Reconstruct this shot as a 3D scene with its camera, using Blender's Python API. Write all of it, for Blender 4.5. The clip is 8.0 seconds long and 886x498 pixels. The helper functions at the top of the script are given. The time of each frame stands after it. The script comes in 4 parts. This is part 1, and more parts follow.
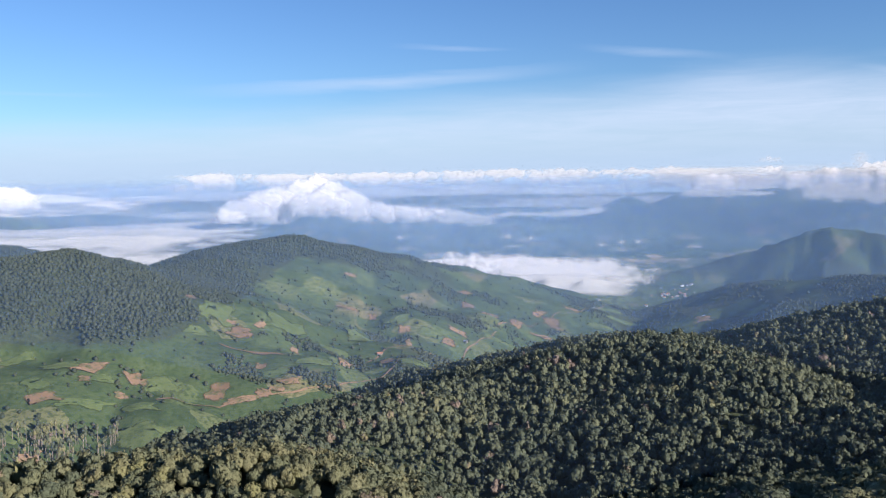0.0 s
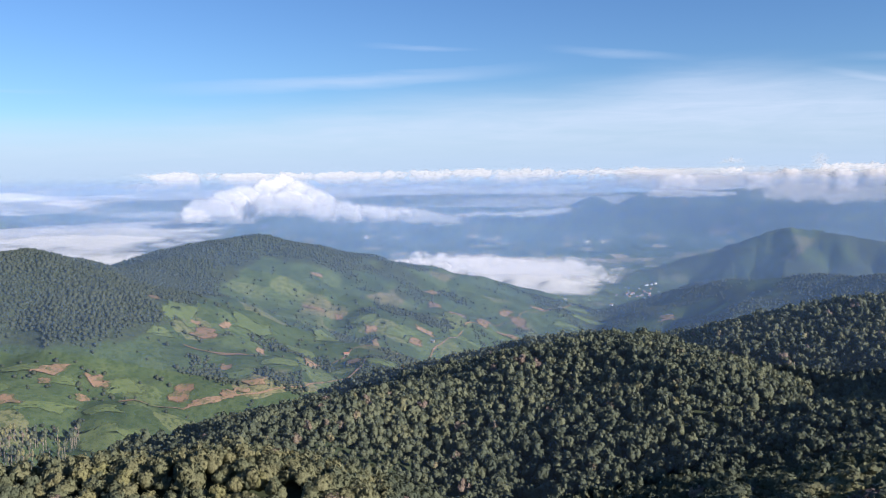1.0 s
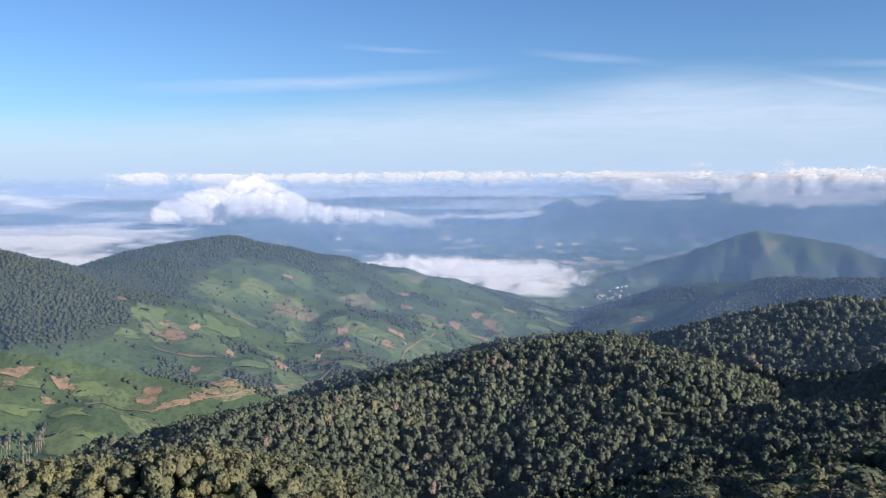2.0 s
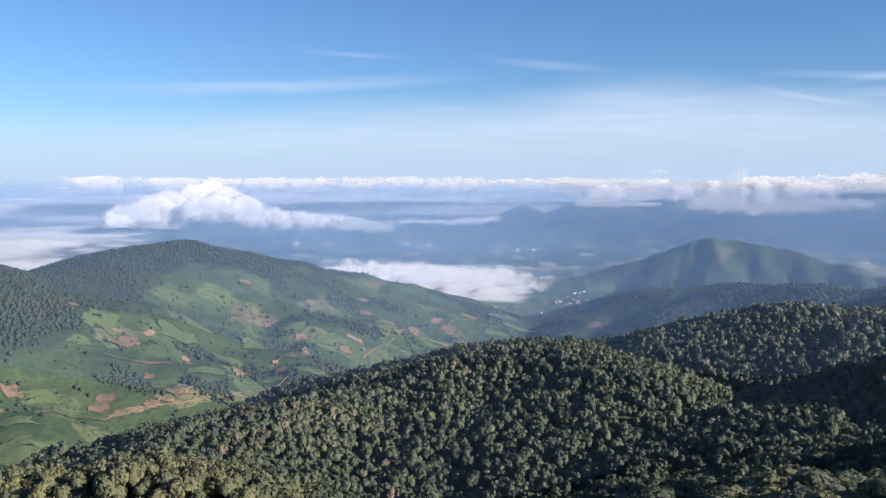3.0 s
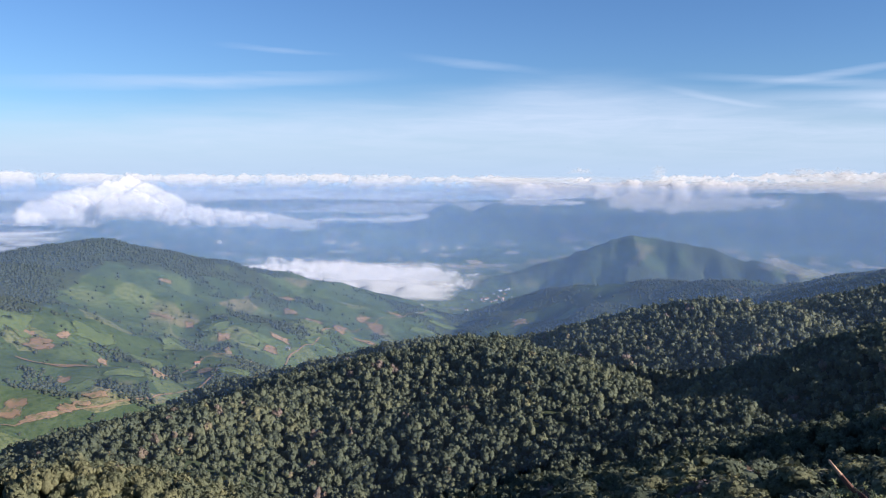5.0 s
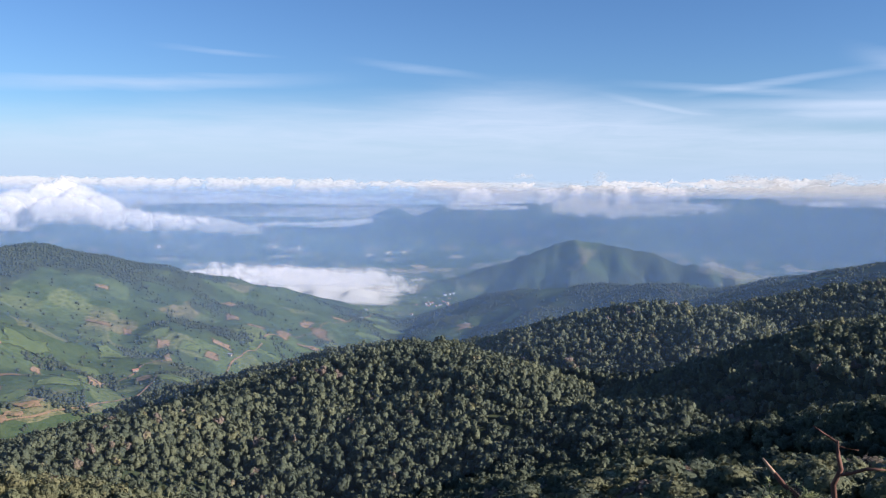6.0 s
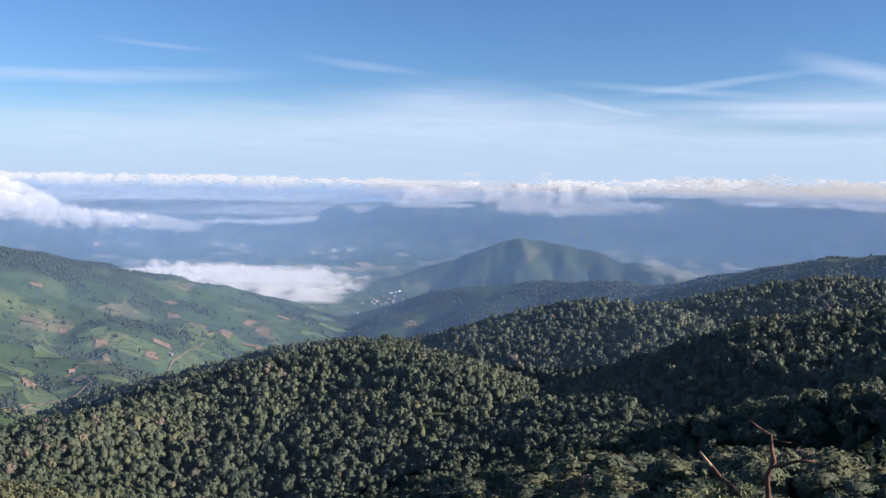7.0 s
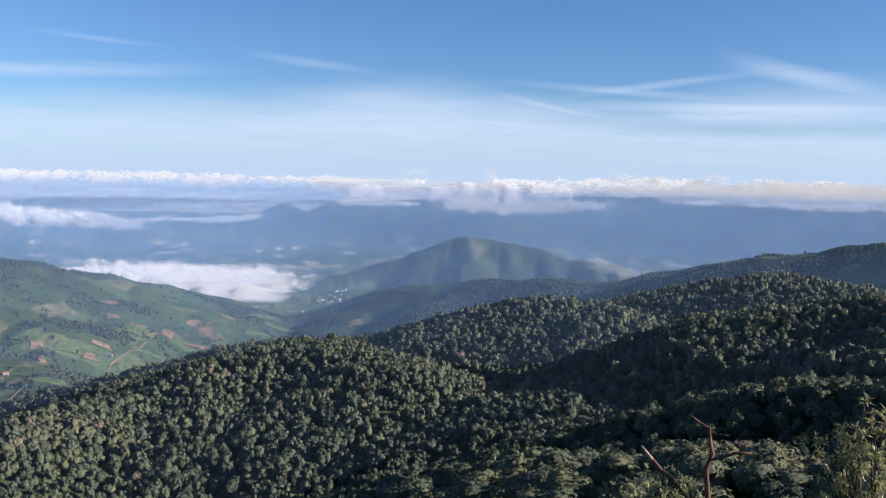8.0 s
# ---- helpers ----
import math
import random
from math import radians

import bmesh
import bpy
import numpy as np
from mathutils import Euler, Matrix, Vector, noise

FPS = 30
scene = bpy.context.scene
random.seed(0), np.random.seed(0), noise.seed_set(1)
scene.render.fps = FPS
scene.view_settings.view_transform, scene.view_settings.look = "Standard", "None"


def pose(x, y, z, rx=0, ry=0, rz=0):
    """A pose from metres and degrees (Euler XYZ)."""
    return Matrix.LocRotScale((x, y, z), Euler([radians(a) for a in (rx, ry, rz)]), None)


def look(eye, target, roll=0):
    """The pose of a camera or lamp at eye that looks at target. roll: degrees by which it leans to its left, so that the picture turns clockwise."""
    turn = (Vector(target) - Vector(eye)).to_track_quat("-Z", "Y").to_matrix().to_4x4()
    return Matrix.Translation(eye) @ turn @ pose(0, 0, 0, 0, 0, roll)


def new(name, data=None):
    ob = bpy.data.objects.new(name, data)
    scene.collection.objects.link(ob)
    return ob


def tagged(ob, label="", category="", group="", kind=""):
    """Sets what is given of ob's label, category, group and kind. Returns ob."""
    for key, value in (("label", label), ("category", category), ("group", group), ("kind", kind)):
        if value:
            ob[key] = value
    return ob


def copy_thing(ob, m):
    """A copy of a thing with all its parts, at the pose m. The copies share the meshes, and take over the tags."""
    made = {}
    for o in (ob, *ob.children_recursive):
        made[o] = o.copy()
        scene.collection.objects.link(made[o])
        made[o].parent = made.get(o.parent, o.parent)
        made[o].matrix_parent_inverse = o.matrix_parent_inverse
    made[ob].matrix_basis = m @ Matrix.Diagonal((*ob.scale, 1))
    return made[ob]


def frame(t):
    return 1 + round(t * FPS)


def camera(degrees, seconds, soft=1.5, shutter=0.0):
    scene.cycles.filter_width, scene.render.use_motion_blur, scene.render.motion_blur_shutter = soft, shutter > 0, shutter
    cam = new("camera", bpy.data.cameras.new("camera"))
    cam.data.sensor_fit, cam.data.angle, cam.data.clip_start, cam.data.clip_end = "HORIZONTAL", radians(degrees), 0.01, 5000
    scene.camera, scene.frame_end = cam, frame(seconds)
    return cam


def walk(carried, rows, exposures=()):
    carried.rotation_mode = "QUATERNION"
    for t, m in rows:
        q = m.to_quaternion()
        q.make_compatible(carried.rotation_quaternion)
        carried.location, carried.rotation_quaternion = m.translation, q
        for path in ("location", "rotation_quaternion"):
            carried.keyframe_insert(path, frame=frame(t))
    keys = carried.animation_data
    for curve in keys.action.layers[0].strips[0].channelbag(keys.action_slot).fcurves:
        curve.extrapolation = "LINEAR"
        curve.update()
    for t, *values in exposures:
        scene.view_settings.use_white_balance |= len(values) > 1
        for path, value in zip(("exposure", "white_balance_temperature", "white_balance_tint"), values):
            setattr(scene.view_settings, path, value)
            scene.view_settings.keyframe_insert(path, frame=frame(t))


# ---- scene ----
# The camera: held at arm's length on a hilltop and turned slowly to the right.
EYE, ARM = 420.0, 0.3
cam = camera(56.8, 8.0, soft=1.1)
TURNS = [  # seconds, yaw, pitch, roll
    (0, 0.0, -5.443, -0.916),
    (0.5, -1.323, -5.559, -0.96),
    (1, -2.321, -5.497, -0.71),
    (2.5, -5.64, -5.207, -0.08),
    (3, -7.14, -4.995, 0.13),
    (3.5, -7.885, -5.018, 0.045),
    (4, -8.761, -5.04, 0.12),
    (4.5, -10.378, -5.167, 0.34),
    (6, -16.18, -4.75, 0.755),
    (6.5, -17.965, -4.82, 1.09),
    (7, -19.985, -4.84, 1.195),
    (7.5, -22.03, -4.844, 1.13),
    (8, -23.735, -4.88, 1.42),
]


def eye_at(yaw):
    a = radians(yaw)
    return -ARM * math.sin(a), ARM * math.cos(a) - ARM, EYE


walk(cam, [(t, pose(*eye_at(yaw), 90 + pitch, 0, yaw) @ pose(0, 0, 0, 0, 0, roll)) for t, yaw, pitch, roll in TURNS],
     exposures=[(0.0, 0.9, 6290, 15), (8.0, 0.9, 6290, 15)])

# ---- world, sun ----
SUN_AZ, SUN_EL = 126.0, 21.0  # degrees clockwise from +y, degrees above the horizon
SUN_WAY = Vector((math.sin(radians(SUN_AZ)) * math.cos(radians(SUN_EL)), math.cos(radians(SUN_AZ)) * math.cos(radians(SUN_EL)), math.sin(radians(SUN_EL))))
SKY_POWER, SKY_TINT = 0.06, (0.62, 0.88, 1.18)
VEIL, VEIL_LOW = (6.2, 7.3, 8.8), (4.2, 5.9, 8.0)
scene.cycles.transparent_max_bounces = 64


class Nodes:
    """Short hand for building node trees."""

    def __init__(self, tree):
        self.tree = tree

    def add(self, kind, ins=None, **props):
        n = self.tree.nodes.new(kind)
        for k, v in props.items():
            setattr(n, k, v)
        for k, v in (ins or {}).items():
            if isinstance(v, bpy.types.NodeSocket):
                self.tree.links.new(v, n.inputs[k])
            else:
                n.inputs[k].default_value = v
        return n

    def math(self, op, a, b=0.0, c=0.0, clamp=False):
        return self.add("ShaderNodeMath", {0: a, 1: b, 2: c}, operation=op, use_clamp=clamp).outputs[0]

    def mix(self, fac, a, b):
        n = self.add("ShaderNodeMix", data_type="RGBA")
        for k, v in ((0, fac), (6, a), (7, b)):
            if isinstance(v, bpy.types.NodeSocket):
                self.tree.links.new(v, n.inputs[k])
            else:
                n.inputs[k].default_value = v if k == 0 else (*v[:3], 1)
        return n.outputs[2]

    def noise(self, vec, scale, detail=4, rough=0.5, distortion=0.0, dim="3D"):
        return self.add("ShaderNodeTexNoise", {"Vector": vec, "Scale": scale, "Detail": detail, "Roughness": rough, "Distortion": distortion}, noise_dimensions=dim).outputs[0]

    def ramp(self, fac, stops):
        n = self.add("ShaderNodeValToRGB", {0: fac})
        els = n.color_ramp.elements
        while len(els) < len(stops):
            els.new(0.5)
        for e, (p, c) in zip(els, stops):
            e.position, e.color = p, (*c[:3], 1)
        return n.outputs[0]

    def smooth(self, v, lo, hi):
        return self.add("ShaderNodeMapRange", {0: v, 1: lo, 2: hi, 3: 0.0, 4: 1.0}, interpolation_type="SMOOTHSTEP").outputs[0]


def make_world():
    w = bpy.data.worlds.new("sky")
    scene.world = w
    w.use_nodes = True
    t = w.node_tree
    t.nodes.clear()
    n = Nodes(t)
    sky = n.add("ShaderNodeTexSky", sky_type="NISHITA", sun_disc=False, sun_elevation=radians(SUN_EL), sun_rotation=radians(SUN_AZ),
                altitude=900, air_density=1.0, dust_density=0.6, ozone_density=2.0)
    co = n.add("ShaderNodeTexCoord").outputs["Generated"]
    sep = n.add("ShaderNodeSeparateXYZ", {0: co})
    el = n.math("ARCSINE", sep.outputs[2])
    az = n.math("ARCTAN2", sep.outputs[0], sep.outputs[1])
    # thin high cloud: a veil low down with a slanting upper edge, and long streaks above and in it
    lean = n.add("ShaderNodeCombineXYZ", {0: n.math("MULTIPLY", az, 3.0), 1: n.math("MULTIPLY", el, 26.0), 2: 0.0}).outputs[0]
    ragged = n.math("SUBTRACT", n.noise(lean, 1.3, 6, 0.55, 0.5), 0.5)
    fibres = n.noise(lean, 3.2, 5, 0.6, 0.8)

    def along(points):
        """A height over the azimuth, smooth between a few places given in degrees."""
        a0, a1 = -60.0, 90.0
        c = n.add("ShaderNodeFloatCurve", {1: n.add("ShaderNodeMapRange", {0: n.math("MULTIPLY", az, 180 / math.pi), 1: a0, 2: a1, 3: 0.0, 4: 1.0}).outputs[0]})
        cur = c.mapping.curves[0]
        for p, (a, e) in zip([cur.points[0], cur.points[1]], [(a0, points[0][1]), (a1, points[-1][1])]):
            p.location = ((a - a0) / (a1 - a0), e / 20)
        for a, e in points:
            cur.points.new((a - a0) / (a1 - a0), e / 20)
        c.mapping.update()
        return n.math("MULTIPLY", c.outputs[0], radians(20))

    edge = n.math("ADD", along([(-40, 2.6), (-28, 3.6), (-15, 4.2), (0, 5.4), (12, 6.1), (20, 6.9), (27, 6.6), (36, 5.9), (45, 6.9), (60, 6.0)]), n.math("MULTIPLY", ragged, 0.030))
    under = n.math("SUBTRACT", edge, el)
    veil = n.math("MULTIPLY", n.smooth(under, -0.012, 0.055), n.math("ADD", 0.44, n.math("MULTIPLY", fibres, 0.54)))
    for a, e, slope, half, thick, power in ((-4, 6.1, 0.05, 16, 0.8, 0.46), (1, 8.3, -0.03, 5, 0.25, 0.24), (14.5, 7.6, -0.10, 6, 0.45, 0.26), (31, 5.1, -0.20, 6, 0.35, 0.36),
                                            (44, 5.0, -0.02, 16, 0.6, 0.52), (38, 6.5, 0.13, 8, 0.5, 0.40), (47, 7.0, -0.24, 6, 1.2, 0.55), (36, 6.0, -0.08, 10, 0.55, 0.36), (12, 4.6, 0.03, 18, 0.5, 0.10), (-14, 2.9, 0.02, 14, 0.6, 0.14), (-26, 5.2, 0.0, 6, 0.3, 0.12)):
        da = n.math("SUBTRACT", az, radians(a))
        off = n.math("SUBTRACT", n.math("SUBTRACT", el, radians(e)), n.math("MULTIPLY", da, slope))
        off = n.math("ABSOLUTE", n.math("ADD", off, n.math("MULTIPLY", ragged, 0.015)))
        one = n.math("MULTIPLY", n.math("SUBTRACT", 1.15, n.math("ADD", n.math("MULTIPLY", fibres, 0.7), n.smooth(off, 0.0, radians(thick))), clamp=True), n.math("SUBTRACT", 1.0, n.smooth(n.math("ABSOLUTE", da), 0.0, radians(half))))
        veil = n.math("MAXIMUM", veil, n.math("ADD", n.math("MULTIPLY", one, power), n.math("MULTIPLY", veil, 0.8)))
    gap = n.math("SUBTRACT", 1.0, n.smooth(n.math("ABSOLUTE", n.math("SUBTRACT", el, radians(3.7))), 0.0, radians(0.9)))
    gap = n.math("MULTIPLY", gap, n.smooth(az, radians(30), radians(44)))
    veil = n.math("MULTIPLY", veil, n.math("SUBTRACT", 1.0, n.math("MULTIPLY", gap, 0.55)), clamp=True)
    veil = n.math("MULTIPLY", veil, n.math("ADD", 0.45, n.math("MULTIPLY", n.smooth(el, 0.005, 0.065), 0.55)))
    tinted = n.add("ShaderNodeVectorMath", {0: sky.outputs[0], 1: SKY_TINT}, operation="MULTIPLY").outputs[0]
    low = n.math("MULTIPLY", n.math("SUBTRACT", 1.0, n.smooth(el, 0.0, 0.07)), 0.8)
    mixed = n.mix(veil, n.mix(low, tinted, VEIL_LOW), VEIL)
    bg = n.add("ShaderNodeBackground", {0: mixed, 1: SKY_POWER})
    n.add("ShaderNodeOutputWorld", {0: bg.outputs[0]})


make_world()
sun = new("sun", bpy.data.lights.new("sun", "SUN"))
sun.data.energy, sun.data.angle, sun.data.color = 5.15, radians(0.6), (1.0, 0.925, 0.82)
sun.matrix_world = look((0, 0, 1500), Vector((0, 0, 1500)) - SUN_WAY)


# ---- materials ----
def material(name):
    m = bpy.data.materials.new(name)
    m.use_nodes = True
    m.node_tree.nodes.clear()
    return m, Nodes(m.node_tree)


def finish(n, shader):
    n.add("ShaderNodeOutputMaterial", {0: shader})


def attr(n, name):
    return n.add("ShaderNodeAttribute", attribute_name=name).outputs["Fac"]


GREENS = [(0.0, (0.084, 0.105, 0.072)), (0.3, (0.124, 0.144, 0.090)), (0.55, (0.172, 0.184, 0.103)), (0.75, (0.228, 0.218, 0.114)), (0.88, (0.275, 0.270, 0.115)), (0.95, (0.235, 0.185, 0.142)), (1.0, (0.25, 0.19, 0.155))]


def leaf_material(name, by_object=False):
    m, n = material(name)
    if by_object:
        v = n.add("ShaderNodeObjectInfo").outputs["Random"]
    else:
        v = attr(n, "tint")
    co = n.add("ShaderNodeTexCoord").outputs["Object"]
    grain = n.noise(co, 0.9, 3, 0.6)
    col = n.ramp(n.math("ADD", v, n.math("MULTIPLY", n.math("SUBTRACT", grain, 0.5), 0.22), clamp=True), GREENS)
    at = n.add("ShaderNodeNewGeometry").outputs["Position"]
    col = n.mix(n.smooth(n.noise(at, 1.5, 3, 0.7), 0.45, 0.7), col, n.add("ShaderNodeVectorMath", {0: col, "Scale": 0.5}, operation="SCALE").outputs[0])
    bump = n.add("ShaderNodeBump", {"Height": n.noise(at, 1.6, 4, 0.75), "Strength": 0.9, "Distance": 0.8}).outputs[0]
    d = n.add("ShaderNodeBsdfPrincipled", {"Base Color": col, "Roughness": 0.62, "Specular IOR Level": 0.25, "Normal": bump})
    tr = n.add("ShaderNodeBsdfTranslucent", {0: col})
    finish(n, n.add("ShaderNodeMixShader", {0: 0.22, 1: d.outputs[0], 2: tr.outputs[0]}).outputs[0])
    return m


def ground_material():
    m, n = material("ground")
    co = n.add("ShaderNodeNewGeometry").outputs["Position"]
    woods = attr(n, "woods")
    big = n.noise(co, 0.004, 4, 0.55)
    mid = n.noise(co, 0.02, 4, 0.6)
    fine = n.noise(co, 0.16, 4, 0.65)
    warp = n.add("ShaderNodeVectorMath", {0: co, 1: n.add("ShaderNodeVectorMath", {0: n.add("ShaderNodeTexNoise", {"Vector": co, "Scale": 0.012, "Detail": 3}).outputs[1], "Scale": 60.0}, operation="SCALE").outputs[0]}, operation="ADD").outputs[0]
    vor = n.add("ShaderNodeTexVoronoi", {"Vector": warp, "Scale": 0.016, "Randomness": 0.9}, voronoi_dimensions="2D").outputs["Color"]
    cell = n.add("ShaderNodeSeparateColor", {0: vor})
    fields = n.ramp(cell.outputs[0], [(0.0, (0.050, 0.072, 0.034)), (0.35, (0.070, 0.098, 0.042)), (0.6, (0.092, 0.122, 0.052)), (0.8, (0.122, 0.142, 0.062)), (0.93, (0.160, 0.146, 0.080)), (1.0, (0.185, 0.142, 0.090))])
    scrub = n.ramp(mid, [(0.3, (0.036, 0.055, 0.027)), (0.5, (0.058, 0.084, 0.037)), (0.7, (0.086, 0.112, 0.048))])
    farmed = n.mix(n.smooth(n.math("ADD", cell.outputs[1], n.math("MULTIPLY", n.math("SUBTRACT", big, 0.5), 1.5)), 0.45, 0.6), scrub, fields)
    farmed = n.mix(n.math("MULTIPLY", n.smooth(fine, 0.47, 0.60), 0.68), farmed, (0.028, 0.052, 0.020))
    wood = n.ramp(fine, [(0.3, (0.024, 0.036, 0.022)), (0.5, (0.044, 0.058, 0.032)), (0.7, (0.072, 0.084, 0.044))])
    edge = n.math("ADD", woods, n.math("MULTIPLY", n.math("SUBTRACT", n.noise(co, 0.012, 5, 0.65), 0.5), 0.9))
    col = n.mix(n.smooth(edge, 0.45, 0.58), farmed, wood)
    plain = n.ramp(cell.outputs[2], [(0.0, (0.04, 0.075, 0.045)), (0.55, (0.07, 0.105, 0.055)), (0.82, (0.13, 0.14, 0.08)), (1.0, (0.36, 0.28, 0.17))])
    col = n.mix(attr(n, "plain"), col, plain)
    bump = n.add("ShaderNodeBump", {"Height": n.noise(co, 0.07, 3, 0.55), "Strength": 0.7, "Distance": 3.0}).outputs[0]
    d = n.add("ShaderNodeBsdfPrincipled", {"Base Color": col, "Roughness": 0.9, "Specular IOR Level": 0.1, "Normal": bump})
    finish(n, d.outputs[0])
    return m


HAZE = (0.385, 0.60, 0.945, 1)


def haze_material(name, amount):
    """A sheet standing in for hazy air: mostly clear, its blue colour giving the scattered light."""
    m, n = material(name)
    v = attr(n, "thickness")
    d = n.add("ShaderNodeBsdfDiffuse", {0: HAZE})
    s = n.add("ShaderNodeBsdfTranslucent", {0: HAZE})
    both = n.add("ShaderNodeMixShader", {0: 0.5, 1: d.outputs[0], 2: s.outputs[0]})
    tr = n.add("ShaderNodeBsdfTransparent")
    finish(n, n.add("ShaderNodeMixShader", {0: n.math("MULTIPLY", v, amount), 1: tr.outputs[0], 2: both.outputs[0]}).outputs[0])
    return m


def cloud_material(name, size, soft=0.12, ragged=0.5, amount=1.0, bumpy=0.35, layered=1.0, soaked=0.55, white=0.70):
    """Cloud whose edges break up into wisps. size: metres of a wisp; soaked: how far sunlight spreads inside it to its other sides."""
    m, n = material(name)
    co = n.add("ShaderNodeNewGeometry").outputs["Position"]
    co = n.add("ShaderNodeVectorMath", {0: co, 1: (1, 1, layered)}, operation="MULTIPLY").outputs[0]
    wisp = n.noise(co, 1.0 / size, 5, 0.55, 0.2)
    dens = n.math("ADD", attr(n, "thickness"), n.math("MULTIPLY", n.math("SUBTRACT", wisp, 0.5), 2 * ragged))
    a = n.math("MULTIPLY", n.smooth(dens, 0.5 - soft, 0.5 + soft), amount)
    bump = n.add("ShaderNodeBump", {"Height": wisp, "Strength": bumpy, "Distance": size * 0.5}).outputs[0]
    lit = n.add("ShaderNodeVectorMath", {0: n.add("ShaderNodeVectorMath", {0: bump, "Scale": 1 - soaked}, operation="SCALE").outputs[0], 1: tuple(SUN_WAY * soaked)}, operation="ADD").outputs[0]
    lit = n.add("ShaderNodeVectorMath", {0: lit}, operation="NORMALIZE").outputs[0]
    d = n.add("ShaderNodeBsdfDiffuse", {0: (white, white * 0.98, white * 0.985, 1), "Normal": lit})
    far = n.add("ShaderNodeVectorMath", {0: n.add("ShaderNodeVectorMath", {0: bump, "Scale": 1 - soaked}, operation="SCALE").outputs[0], 1: tuple(SUN_WAY * soaked)}, operation="SUBTRACT").outputs[0]
    far = n.add("ShaderNodeVectorMath", {0: far}, operation="NORMALIZE").outputs[0]
    s = n.add("ShaderNodeBsdfTranslucent", {0: (white * 1.1, white * 1.06, white * 1.04, 1), "Normal": far})
    body = n.add("ShaderNodeMixShader", {0: 0.52, 1: d.outputs[0], 2: s.outputs[0]})
    tr = n.add("ShaderNodeBsdfTransparent")
    finish(n, n.add("ShaderNodeMixShader", {0: a, 1: tr.outputs[0], 2: body.outputs[0]}).outputs[0])
    return m


def far_leaf_material():
    m, n = material("far_leaves")
    co = n.add("ShaderNodeNewGeometry").outputs["Position"]
    col = n.ramp(n.math("ADD", attr(n, "tint"), n.math("MULTIPLY", n.math("SUBTRACT", n.noise(co, 0.02, 4, 0.6), 0.5), 0.2), clamp=True), [(p, tuple(c * 0.72 for c in g)) for p, g in GREENS])
    d = n.add("ShaderNodeBsdfPrincipled", {"Base Color": col, "Roughness": 0.8, "Specular IOR Level": 0.1})
    tr = n.add("ShaderNodeBsdfTranslucent", {0: col})
    finish(n, n.add("ShaderNodeMixShader", {0: 0.35, 1: d.outputs[0], 2: tr.outputs[0]}).outputs[0])
    return m


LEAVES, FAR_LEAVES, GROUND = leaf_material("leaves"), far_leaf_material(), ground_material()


# ---- relief ----
def hashed(i, j, seed):
    h = (i * 374761393 + j * 668265263 + seed * 974634777) & 0xFFFFFFFF
    h = ((h ^ (h >> 13)) * 1274126177) & 0xFFFFFFFF
    return ((h ^ (h >> 16)) & 0xFFFF) / 65535.0


def vnoise(x, y, seed=0):
    """Smooth noise between -1 and 1, for whole arrays."""
    i, j = np.floor(x).astype(np.int64), np.floor(y).astype(np.int64)
    u, v = x - i, y - j
    u, v = u * u * u * (u * (u * 6 - 15) + 10), v * v * v * (v * (v * 6 - 15) + 10)
    a, b, c, d = hashed(i, j, seed), hashed(i + 1, j, seed), hashed(i, j + 1, seed), hashed(i + 1, j + 1, seed)
    return 2 * (a * (1 - u) * (1 - v) + b * u * (1 - v) + c * (1 - u) * v + d * u * v) - 1


def fbm(x, y, size, octaves=4, seed=0):
    s, a, f = 0.0, 1.0, 1.0 / size
    for k in range(octaves):
        s, a, f = s + a * vnoise(x * f + 17.3 * k, y * f - 9.1 * k, seed + k), a * 0.5, f * 2.03
    return s


